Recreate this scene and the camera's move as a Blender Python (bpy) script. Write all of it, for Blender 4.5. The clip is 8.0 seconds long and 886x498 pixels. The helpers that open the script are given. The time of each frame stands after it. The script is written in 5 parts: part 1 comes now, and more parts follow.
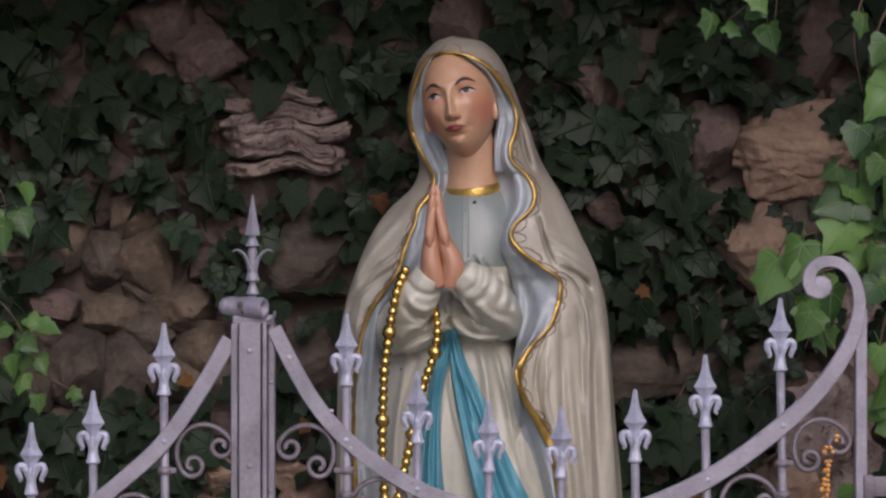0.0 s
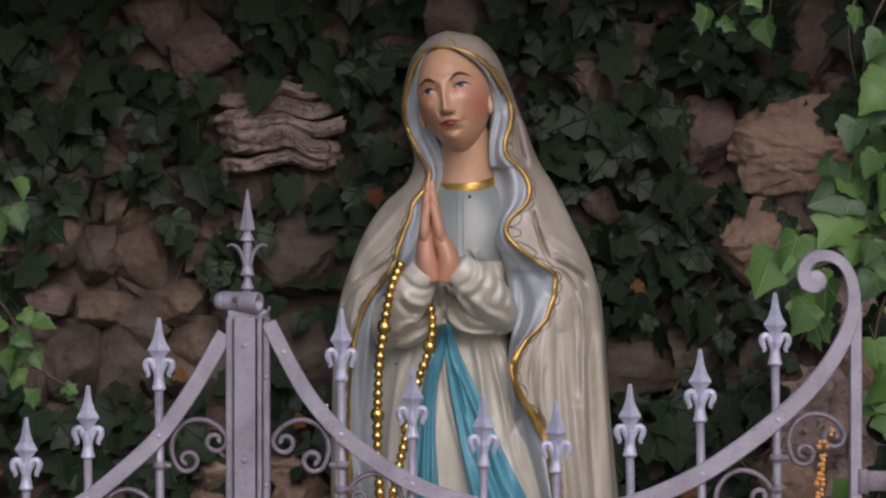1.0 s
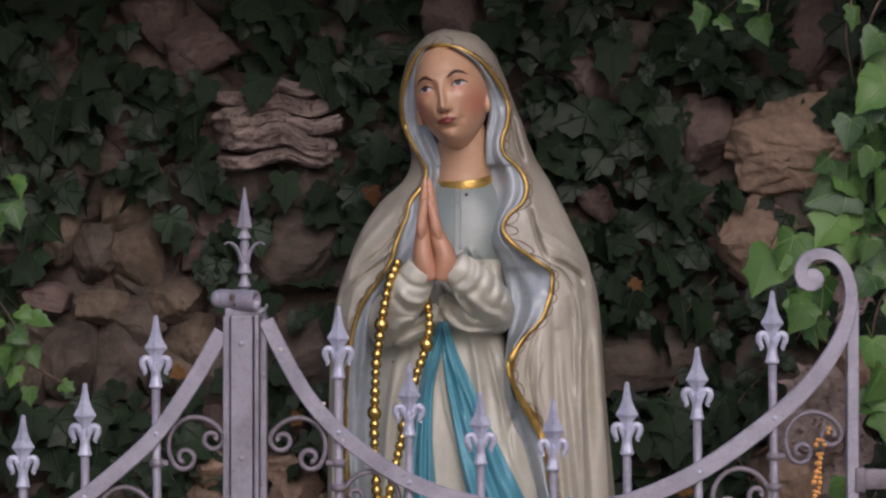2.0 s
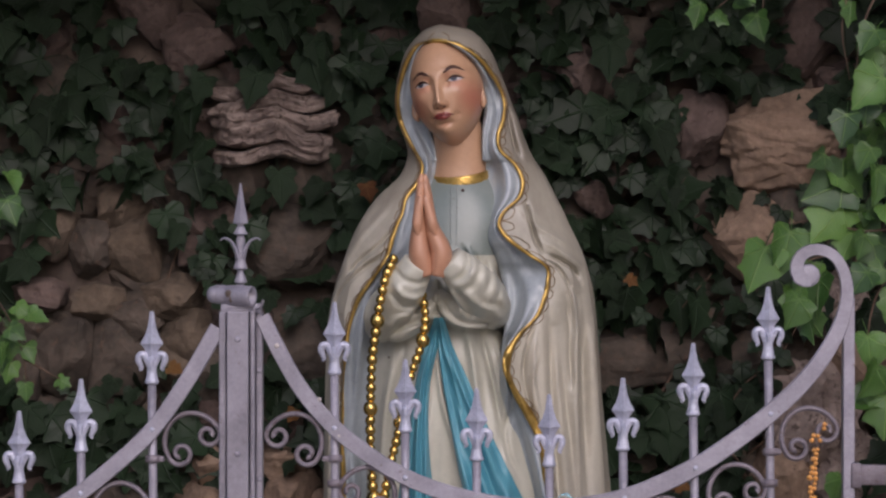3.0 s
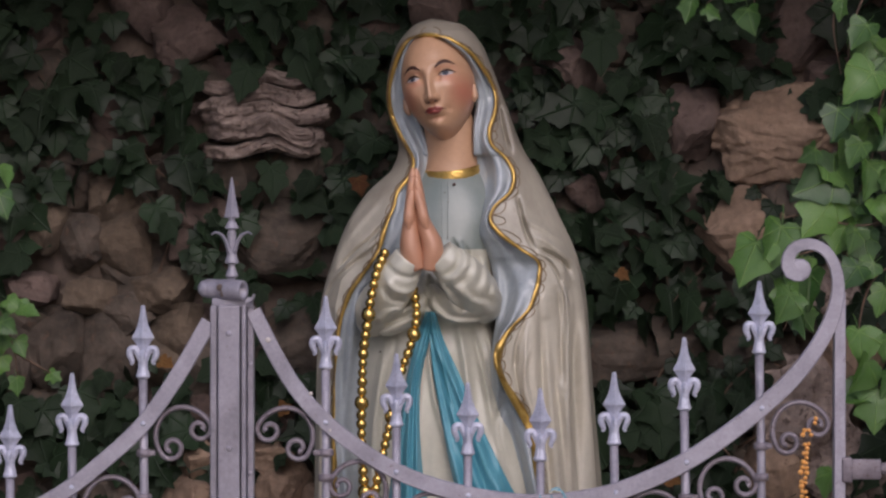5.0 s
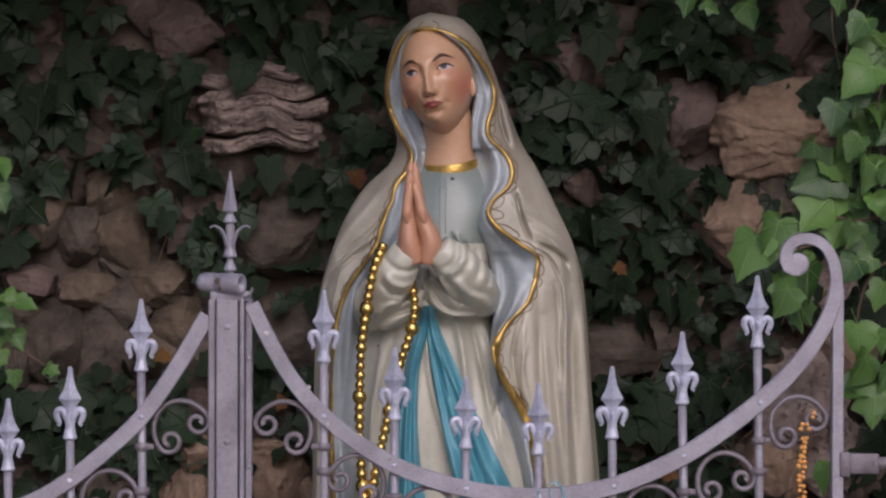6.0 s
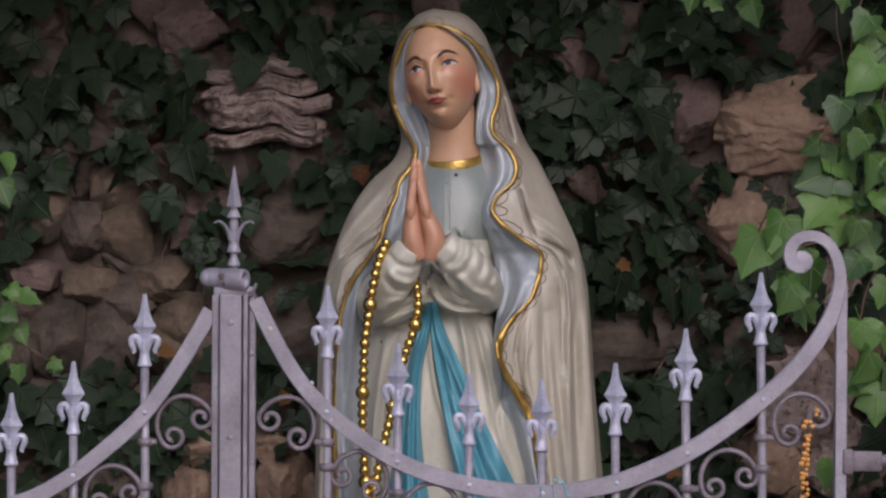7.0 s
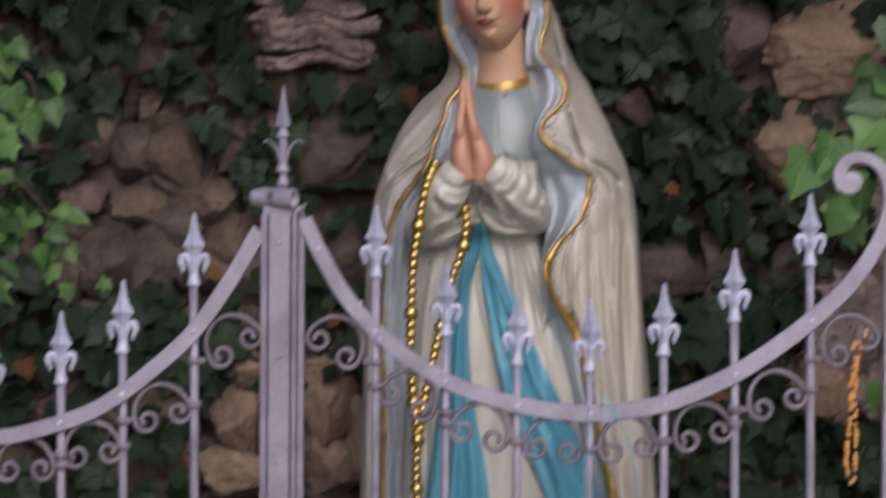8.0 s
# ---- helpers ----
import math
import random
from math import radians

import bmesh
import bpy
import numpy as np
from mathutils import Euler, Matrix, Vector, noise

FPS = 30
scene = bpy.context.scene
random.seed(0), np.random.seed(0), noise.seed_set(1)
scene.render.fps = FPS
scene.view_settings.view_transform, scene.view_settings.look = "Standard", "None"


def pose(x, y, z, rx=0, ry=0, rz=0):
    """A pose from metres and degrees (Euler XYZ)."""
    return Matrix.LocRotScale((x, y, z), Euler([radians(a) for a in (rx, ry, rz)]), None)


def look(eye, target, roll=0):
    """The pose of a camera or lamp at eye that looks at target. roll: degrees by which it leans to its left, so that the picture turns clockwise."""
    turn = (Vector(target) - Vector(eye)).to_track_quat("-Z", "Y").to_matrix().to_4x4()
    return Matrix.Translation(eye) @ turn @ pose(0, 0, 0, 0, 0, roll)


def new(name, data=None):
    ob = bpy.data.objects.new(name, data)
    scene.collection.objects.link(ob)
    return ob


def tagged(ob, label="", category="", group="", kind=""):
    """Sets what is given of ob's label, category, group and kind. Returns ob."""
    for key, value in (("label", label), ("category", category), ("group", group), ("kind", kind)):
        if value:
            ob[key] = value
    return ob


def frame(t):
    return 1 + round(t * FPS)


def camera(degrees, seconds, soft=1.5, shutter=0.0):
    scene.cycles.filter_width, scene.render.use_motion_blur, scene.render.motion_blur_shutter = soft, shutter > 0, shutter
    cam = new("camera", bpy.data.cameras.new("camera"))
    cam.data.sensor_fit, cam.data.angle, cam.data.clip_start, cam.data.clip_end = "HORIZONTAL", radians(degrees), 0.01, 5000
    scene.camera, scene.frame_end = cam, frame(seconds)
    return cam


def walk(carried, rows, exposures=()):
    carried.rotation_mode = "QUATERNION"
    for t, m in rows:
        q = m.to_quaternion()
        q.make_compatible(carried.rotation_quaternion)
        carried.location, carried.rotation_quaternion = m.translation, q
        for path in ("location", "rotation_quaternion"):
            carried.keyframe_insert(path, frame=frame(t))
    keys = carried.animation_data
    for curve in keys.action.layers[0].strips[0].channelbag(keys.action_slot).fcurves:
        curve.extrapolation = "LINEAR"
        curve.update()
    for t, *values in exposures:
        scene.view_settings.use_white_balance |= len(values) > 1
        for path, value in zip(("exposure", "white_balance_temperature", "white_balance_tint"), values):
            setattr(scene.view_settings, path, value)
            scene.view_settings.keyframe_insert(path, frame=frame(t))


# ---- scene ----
cam = camera(18.0, 8.0, soft=2.4, shutter=0.9)
EYE = 1.6
# seconds, sideways, up, pitch, roll, yaw
ROWS = [
    (0.0, 0.0000, 0.0000, -0.000, 0.000, 0.000),
    (0.5, 0.0008, -0.0015, -0.052, 0.015, -0.043),
    (1.0, 0.0015, -0.0025, -0.080, 0.035, -0.088),
    (1.5, 0.0004, -0.0016, -0.106, 0.007, -0.139),
    (3.0, -0.0014, 0.0000, -0.238, -0.019, -0.262),
    (3.5, -0.0048, 0.0013, -0.295, -0.034, -0.357),
    (4.0, -0.0017, 0.0014, -0.308, -0.031, -0.376),
    (4.5, -0.0011, 0.0015, -0.328, -0.019, -0.411),
    (6.0, -0.0052, -0.0014, -0.463, -0.128, -0.522),
    (6.5, -0.0066, 0.0001, -0.502, -0.189, -0.514),
    (7.0, -0.0081, -0.0004, -0.554, -0.319, -0.478),
    (7.5, -0.0117, -0.0075, -0.880, -0.439, -0.332),
    (7.8, -0.0154, -0.0282, -1.333, -0.516, -0.015),
    (8.0, -0.0165, -0.0285, -1.854, -0.476, 0.419),
]
walk(cam, [(t, pose(x, 0, EYE + z, 90 + pitch, roll, yaw)) for t, x, z, pitch, roll, yaw in ROWS],
    exposures=[(0.0, -0.28, 5900, 21), (7.4, -0.27, 5900, 21), (8.0, -0.08, 5800, 20)])

# ---- daylight: an overcast sky and a broad, weak sun behind the visitor ----
world = bpy.data.worlds.new("sky")
scene.world = world
world.use_nodes = True
sky = world.node_tree.nodes.new("ShaderNodeTexSky")
sky.sky_type = "NISHITA"
sky.sun_disc = False
sky.sun_elevation, sky.sun_rotation = radians(34), radians(169)
sky.air_density, sky.dust_density = 1.0, 4.0
background = world.node_tree.nodes["Background"]
background.inputs["Strength"].default_value = 0.128
world.node_tree.links.new(sky.outputs["Color"], background.inputs["Color"])
sun = new("sun", bpy.data.lights.new("sun", "SUN"))
sun.data.energy, sun.data.angle, sun.data.color = 0.95, radians(40), (1.0, 0.95, 0.9)
sun.matrix_world = look((1.6, -3.0, 7.4), (0, 5, 1.4))


# ---- materials ----
def ramp(nt, fac, stops):
    r = nt.nodes.new("ShaderNodeValToRGB")
    while len(r.color_ramp.elements) < len(stops):
        r.color_ramp.elements.new(0.5)
    for e, (p, c) in zip(r.color_ramp.elements, stops):
        e.position, e.color = p, (*c, 1)
    nt.links.new(fac, r.inputs["Fac"])
    return r.outputs["Color"]


def noise_node(nt, scale, detail=4, rough=0.6, stretch=None, distort=0.0):
    co = nt.nodes.new("ShaderNodeTexCoord").outputs["Object"]
    if stretch:
        mp = nt.nodes.new("ShaderNodeMapping")
        mp.inputs["Scale"].default_value = stretch
        nt.links.new(co, mp.inputs["Vector"])
        co = mp.outputs["Vector"]
    n = nt.nodes.new("ShaderNodeTexNoise")
    n.inputs["Scale"].default_value, n.inputs["Detail"].default_value = scale, detail
    n.inputs["Roughness"].default_value, n.inputs["Distortion"].default_value = rough, distort
    nt.links.new(co, n.inputs["Vector"])
    return n.outputs["Fac"]


def math_node(nt, op, a, b=None):
    m = nt.nodes.new("ShaderNodeMath")
    m.operation = op
    for i, v in enumerate((a, b)):
        if v is None:
            continue
        if isinstance(v, (int, float)):
            m.inputs[i].default_value = v
        else:
            nt.links.new(v, m.inputs[i])
    return m.outputs[0]


def mix_colour(nt, fac, a, b, blend="MIX"):
    m = nt.nodes.new("ShaderNodeMix")
    m.data_type, m.blend_type = "RGBA", blend
    for sock, v in ((m.inputs[0], fac), (m.inputs[6], a), (m.inputs[7], b)):
        if isinstance(v, (int, float)):
            sock.default_value = v
        elif isinstance(v, tuple):
            sock.default_value = (*v, 1)
        else:
            nt.links.new(v, sock)
    return m.outputs[2]


def base_material(name):
    m = bpy.data.materials.new(name)
    m.use_nodes = True
    return m, m.node_tree, m.node_tree.nodes["Principled BSDF"]


def bumped(nt, bsdf, height, strength, distance):
    b = nt.nodes.new("ShaderNodeBump")
    b.inputs["Strength"].default_value, b.inputs["Distance"].default_value = strength, distance
    nt.links.new(height, b.inputs["Height"])
    nt.links.new(b.outputs["Normal"], bsdf.inputs["Normal"])


def paint(name, dark, light, rough=0.5, big=6.0, small=70.0, bump=0.15, metal=0.0, worn=None, stretch=None, amount=0.62):
    """A painted or mineral surface: broad mottling, fine grain and, where given, specks of wear."""
    m, nt, bsdf = base_material(name)
    broad, fine = noise_node(nt, big, 4, 0.6, stretch), noise_node(nt, small, 5, 0.7)
    both = math_node(nt, "ADD", math_node(nt, "MULTIPLY", broad, 0.65), math_node(nt, "MULTIPLY", fine, 0.35))
    col = ramp(nt, both, [(0.36, dark), (0.64, light)])
    if worn:
        spots = noise_node(nt, big * 5, 6, 0.75)
        col = mix_colour(nt, ramp(nt, spots, [(amount, (0, 0, 0)), (amount + 0.06, (1, 1, 1))]), col, worn)
    nt.links.new(col, bsdf.inputs["Base Color"])
    nt.links.new(math_node(nt, "ADD", math_node(nt, "MULTIPLY", fine, 0.3), rough - 0.15), bsdf.inputs["Roughness"])
    bsdf.inputs["Metallic"].default_value = metal
    if bump:
        bumped(nt, bsdf, both, bump, 0.01)
    return m


def leaf_material(name, dark, light, vein, rough, yellow=None, gloss=0.25, coat=0.0):
    m, nt, bsdf = base_material(name)
    uv = nt.nodes.new("ShaderNodeSeparateXYZ")
    nt.links.new(nt.nodes.new("ShaderNodeTexCoord").outputs["UV"], uv.inputs[0])
    ux, vy = math_node(nt, "SUBTRACT", uv.outputs[0], 0.5), math_node(nt, "SUBTRACT", uv.outputs[1], 0.1)
    turn = math_node(nt, "ARCTAN2", ux, vy)
    wave = math_node(nt, "ABSOLUTE", math_node(nt, "SINE", math_node(nt, "MULTIPLY", turn, 3.4)))
    reach = math_node(nt, "SQRT", math_node(nt, "ADD", math_node(nt, "MULTIPLY", ux, ux), math_node(nt, "MULTIPLY", vy, vy)))
    line = ramp(nt, math_node(nt, "MULTIPLY", wave, reach), [(0.0, (1, 1, 1)), (0.085, (0, 0, 0))])
    one = math_node(nt, "FRACT", math_node(nt, "ADD", nt.nodes.new("ShaderNodeObjectInfo").outputs["Random"], nt.nodes.new("ShaderNodeNewGeometry").outputs["Random Per Island"]))
    patch = noise_node(nt, 30.0, 4)
    tone = math_node(nt, "ADD", math_node(nt, "MULTIPLY", one, 0.69), math_node(nt, "MULTIPLY", patch, 0.3))
    stops = [(0.1, dark), (0.86, light)] + ([(0.96, yellow)] if yellow else [])
    col = mix_colour(nt, math_node(nt, "MULTIPLY", line, 0.55), ramp(nt, tone, stops), vein)
    nt.links.new(col, bsdf.inputs["Base Color"])
    nt.links.new(math_node(nt, "ADD", math_node(nt, "MULTIPLY", patch, 0.25), rough - 0.1), bsdf.inputs["Roughness"])
    bsdf.inputs["Specular IOR Level"].default_value, bsdf.inputs["Coat Weight"].default_value = gloss, coat
    bsdf.inputs["Coat Roughness"].default_value = 0.22
    bumped(nt, bsdf, math_node(nt, "ADD", patch, math_node(nt, "MULTIPLY", line, 0.8)), 0.6, 0.005)
    return m


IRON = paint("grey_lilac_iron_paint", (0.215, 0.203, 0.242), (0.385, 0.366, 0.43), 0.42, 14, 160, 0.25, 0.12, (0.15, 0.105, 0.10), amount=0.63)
# post iron: the same lilac paint with the post's shade put into its colour
IRON_POST = paint("shade_toned_lilac_iron_paint", (0.182, 0.170, 0.20), (0.325, 0.307, 0.36), 0.42, 14, 160, 0.25, 0.12, (0.13, 0.09, 0.085), amount=0.62)
# darker, browner iron paint for the scrolls, collars and hinge
IRON_DULL = paint("dark_brownish_lilac_iron_paint", (0.13, 0.108, 0.125), (0.27, 0.24, 0.275), 0.5, 18, 160, 0.3, 0.12, (0.10, 0.065, 0.055), amount=0.58)
SPEAR = paint("pale_lilac_cast_iron_paint", (0.36, 0.37, 0.46), (0.62, 0.63, 0.75), 0.34, 25, 200, 0.3, 0.2, (0.24, 0.19, 0.19), amount=0.65)
SOIL = paint("dark_soil_and_mortar", (0.075, 0.057, 0.047), (0.17, 0.13, 0.105), 0.95, 7, 60, 0.6)
ROCK = paint("brown_rubble_stone", (0.034, 0.027, 0.021), (0.112, 0.088, 0.069), 0.9, 9, 70, 0.7, worn=(0.10, 0.065, 0.045), stretch=(1, 1, 2.2), amount=0.58)
ROCK_RED = paint("reddish_rubble_stone", (0.058, 0.040, 0.034), (0.155, 0.110, 0.094), 0.9, 10, 80, 0.7, worn=(0.07, 0.045, 0.04), stretch=(1, 1, 1.6), amount=0.58)
ROCK_TAN = paint("tan_rubble_stone", (0.046, 0.034, 0.024), (0.145, 0.108, 0.076), 0.9, 9, 70, 0.8, worn=(0.07, 0.05, 0.036), stretch=(1, 1, 1.6), amount=0.6)
ROCK_PALE = paint("pale_layered_stone", (0.12, 0.09, 0.078), (0.34, 0.27, 0.235), 0.88, 11, 60, 0.8, worn=(0.07, 0.05, 0.04), stretch=(0.8, 1, 2.0), amount=0.56)
# ground out of view, kept pale so that it bounces light into the niche
EARTH = paint("pale_bounce_gravel", (0.20, 0.185, 0.16), (0.38, 0.35, 0.305), 0.95, 3, 90, 0.6)
# ivy inside the niche: its shade is put into the darker leaf colour
IVY_DARK = leaf_material("shade_toned_ivy_leaf", (0.010, 0.018, 0.009), (0.020, 0.037, 0.018), (0.036, 0.060, 0.033), 0.46, None, 0.2, 0.0)
IVY_BRIGHT = leaf_material("light_toned_ivy_leaf", (0.012, 0.050, 0.007), (0.085, 0.190, 0.026), (0.17, 0.28, 0.07), 0.32, (0.20, 0.25, 0.02), 0.5, 0.25)
DEAD_LEAF = leaf_material("withered_leaf", (0.09, 0.035, 0.015), (0.22, 0.12, 0.03), (0.22, 0.14, 0.05), 0.7)
TWIG = paint("ivy_stem_bark", (0.05, 0.032, 0.022), (0.14, 0.09, 0.06), 0.9, 30, 200, 0.5)
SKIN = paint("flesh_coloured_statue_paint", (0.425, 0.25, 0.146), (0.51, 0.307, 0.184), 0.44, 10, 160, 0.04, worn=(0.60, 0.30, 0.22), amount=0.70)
nt = SKIN.node_tree
rosy = nt.nodes.new("ShaderNodeAttribute")
rosy.attribute_name = "rouge"
plain = nt.nodes["Principled BSDF"].inputs["Base Color"].links[0].from_socket
nt.links.new(mix_colour(nt, math_node(nt, "MULTIPLY", rosy.outputs["Fac"], 0.72), plain, (0.50, 0.165, 0.11)), nt.nodes["Principled BSDF"].inputs["Base Color"])
BLUSH = paint("rosy_statue_paint", (0.62, 0.30, 0.225), (0.68, 0.35, 0.265), 0.38, 10, 160, 0.04)
LIPS = paint("red_lip_paint", (0.16, 0.022, 0.020), (0.22, 0.036, 0.031), 0.4, 30, 200, 0.03)
LOWER_LIP = paint("soft_red_lip_paint", (0.24, 0.042, 0.033), (0.31, 0.064, 0.050), 0.45, 30, 200, 0.03)
BROW = paint("brown_brow_paint", (0.038, 0.014, 0.010), (0.062, 0.024, 0.017), 0.5, 30, 200, 0.03)
EYE_WHITE = paint("eye_white_paint", (0.46, 0.42, 0.40), (0.55, 0.50, 0.48), 0.3, 30, 200, 0.0)
IRIS = paint("blue_iris_paint", (0.035, 0.055, 0.085), (0.075, 0.11, 0.15), 0.3, 60, 200, 0.0)
# hood and shoulders darkened in patches: dirt plus vault shade, put into the colour
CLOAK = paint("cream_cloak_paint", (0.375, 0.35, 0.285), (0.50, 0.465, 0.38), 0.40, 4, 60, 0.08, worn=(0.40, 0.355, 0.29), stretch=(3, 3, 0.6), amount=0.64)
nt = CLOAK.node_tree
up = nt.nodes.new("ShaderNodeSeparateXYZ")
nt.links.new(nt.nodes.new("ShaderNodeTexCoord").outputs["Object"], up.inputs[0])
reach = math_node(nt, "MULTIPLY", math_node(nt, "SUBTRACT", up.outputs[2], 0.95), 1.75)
grime_and_shade = ramp(nt, math_node(nt, "ADD", math_node(nt, "MULTIPLY", noise_node(nt, 7.0, 5, 0.65, (2, 2, 0.7)), 0.8), reach), [(0.55, (0, 0, 0)), (1.15, (1, 1, 1))])
untoned = nt.nodes["Principled BSDF"].inputs["Base Color"].links[0].from_socket
nt.links.new(mix_colour(nt, math_node(nt, "MULTIPLY", grime_and_shade, 0.75), untoned, (0.195, 0.168, 0.132)), nt.nodes["Principled BSDF"].inputs["Base Color"])
GOWN = paint("ivory_gown_paint", (0.41, 0.405, 0.335), (0.53, 0.515, 0.43), 0.38, 5, 60, 0.08, worn=(0.42, 0.42, 0.37), stretch=(3, 3, 0.6), amount=0.66)
BODICE = paint("pale_grey_green_bodice_paint", (0.17, 0.205, 0.19), (0.225, 0.255, 0.235), 0.36, 6, 60, 0.06, worn=(0.18, 0.21, 0.20), stretch=(3, 3, 0.5), amount=0.64)
LINING = paint("slate_blue_lining_paint", (0.255, 0.293, 0.318), (0.385, 0.423, 0.448), 0.33, 6, 60, 0.06, stretch=(3, 3, 0.6))
SASH = paint("turquoise_sash_paint", (0.055, 0.235, 0.315), (0.11, 0.33, 0.41), 0.46, 6, 60, 0.06, worn=(0.05, 0.18, 0.25), stretch=(4, 4, 0.5), amount=0.63)
GOLD = paint("gilt_trim", (0.33, 0.20, 0.045), (0.60, 0.40, 0.11), 0.32, 40, 200, 0.1, 0.75, (0.26, 0.14, 0.03), amount=0.62)
BRASS = paint("polished_gilt_bead", (0.50, 0.32, 0.08), (0.80, 0.56, 0.18), 0.22, 60, 250, 0.05, 1.0)
SCROLLWORK = paint("brown_gilt_scrollwork", (0.12, 0.07, 0.03), (0.22, 0.14, 0.06), 0.45, 40, 200, 0.0, 0.2)
AMBER = paint("amber_bead", (0.58, 0.24, 0.05), (0.80, 0.42, 0.12), 0.3, 60, 200, 0.05)
THREAD = paint("pale_blue_shimmering_thread", (0.16, 0.40, 0.52), (0.45, 0.68, 0.75), 0.25, 120, 300, 0.0, 0.5)

# the statue's oil paint has a thin, even varnish
for m, amount in ((SKIN, 0.35), (BLUSH, 0.3), (LIPS, 0.1), (LOWER_LIP, 0.1), (IRIS, 0.3), (CLOAK, 0.18), (GOWN, 0.22), (BODICE, 0.2), (LINING, 0.4), (SASH, 0.15)):
    shine = m.node_tree.nodes["Principled BSDF"].inputs
    shine["Coat Weight"].default_value, shine["Coat Roughness"].default_value = amount, 0.22

# ---- building helpers ----
def mesh_of(name, bm, *mats, smooth=True):
    me = bpy.data.meshes.new(name)
    bm.normal_update()
    bm.to_mesh(me)
    bm.free()
    for m in mats:
        me.materials.append(m)
    me.shade_smooth() if smooth else me.shade_flat()
    return me


def thing(name, bm, mat, label, category, group="", kind="", at=None, smooth=True):
    """A top-level mesh; with no bmesh, an Empty at its base."""
    ob = new(name, mesh_of(name, bm, *(mat if isinstance(mat, (list, tuple)) else (mat,)), smooth=smooth) if bm else None)
    if at:
        ob.location = at
    return tagged(ob, label, category, group, kind)


def part(name, bm, mat, parent, label="", smooth=True):
    ob = new(name, mesh_of(name, bm, mat, smooth=smooth))
    ob.parent = parent
    ob.matrix_parent_inverse = Matrix.Translation(parent.location).inverted() if parent.parent is None else Matrix.Identity(4)
    return tagged(ob, label)


def piece(name, me, parent, m, label=""):
    ob = new(name, me)
    ob.parent = parent
    ob.matrix_parent_inverse = Matrix.Translation(parent.location).inverted() if parent.parent is None else Matrix.Identity(4)
    ob.matrix_basis = m
    return tagged(ob, label)


def sheet(bm, P, mat=0, close_u=False, close_v=False, caps=False):
    """A grid of points (rows, columns, 3) as faces; mat is an index or an array of indices."""
    P = np.asarray(P)
    r, c = P.shape[:2]
    v = [[bm.verts.new(P[i, j]) for j in range(c)] for i in range(r)]
    for i in range(r if close_v else r - 1):
        for j in range(c if close_u else c - 1):
            quad = (v[i][j], v[i][(j + 1) % c], v[(i + 1) % r][(j + 1) % c], v[(i + 1) % r][j])
            f = bm.faces.new(quad)
            f.material_index = int(mat[i, j]) if isinstance(mat, np.ndarray) else mat
    if caps:
        for row in (v[0][::-1], v[-1]):
            f = bm.faces.new(row)
            f.material_index = mat if isinstance(mat, int) else 0
    return v


def glide(tab, q, col=1):
    """A smooth curve through the rows of a table: the value of a column at q."""
    t = sorted(tab)
    x, y = np.array([r[0] for r in t], float), np.array([r[col] for r in t], float)
    s = np.gradient(y, x)
    q = np.clip(np.asarray(q, float), x[0], x[-1])
    i = np.clip(np.searchsorted(x, q) - 1, 0, len(x) - 2)
    h = x[i + 1] - x[i]
    u = (q - x[i]) / h
    return (2 * u**3 - 3 * u**2 + 1) * y[i] + (u**3 - 2 * u**2 + u) * h * s[i] + (3 * u**2 - 2 * u**3) * y[i + 1] + (u**3 - u**2) * h * s[i + 1]


def smooth_line(pts, n):
    """n points along a smooth line through the given ones, evenly spaced."""
    p = np.array(pts, float)
    d = np.r_[0, np.cumsum(np.linalg.norm(np.diff(p, axis=0), axis=1))]
    q = np.linspace(0, d[-1], n)
    return np.stack([glide(list(zip(d, p[:, k])), q) for k in range(p.shape[1])], 1)


def tube(bm, pts, radius, sides=8, mat=0, flat=(1.0, 1.0), up=(0, 1, 0), caps=True):
    """A tube along a line; radius a number or one a point; flat squeezes its two cross directions."""
    p = np.array(pts, float)
    r = np.broadcast_to(np.asarray(radius, float), (len(p),))
    t = np.gradient(p, axis=0)
    t /= np.linalg.norm(t, axis=1)[:, None] + 1e-12
    a = np.cross(t, np.array(up, float))
    a /= np.linalg.norm(a, axis=1)[:, None] + 1e-12
    b = np.cross(a, t)
    w = np.linspace(0, 2 * np.pi, sides, endpoint=False)
    ring = p[:, None] + r[:, None, None] * (np.cos(w)[None, :, None] * a[:, None] * flat[0] + np.sin(w)[None, :, None] * b[:, None] * flat[1])
    return sheet(bm, ring, mat, close_u=True, caps=caps)


def lathe(bm, profile, centre, sides=12, mat=0, turn=0.0):
    """A turned body about the upright through centre; profile: rows of radius and height."""
    w = np.linspace(0, 2 * np.pi, sides, endpoint=False) + turn
    P = np.array([[(centre[0] + r * np.cos(a), centre[1] + r * np.sin(a), centre[2] + z) for a in w] for r, z in profile])
    return sheet(bm, P, mat, close_u=True, caps=True)


def block(bm, lo, hi, bevel=0.0, mat=0):
    m = Matrix.Translation((Vector(lo) + Vector(hi)) / 2) @ Matrix.Diagonal((*(Vector(hi) - Vector(lo)), 1))
    made = bmesh.ops.create_cube(bm, size=1, matrix=m)["verts"]
    if bevel:
        edges = list({e for v in made for e in v.link_edges})
        bmesh.ops.bevel(bm, geom=edges, offset=bevel, segments=2, affect="EDGES", profile=0.5)


def bead(bm, p, r, mat=0, sides=10):
    k = [(r * math.sin(a), -r * math.cos(a)) for a in np.linspace(0.12, math.pi - 0.12, 7)]
    lathe(bm, k, p, sides, mat)


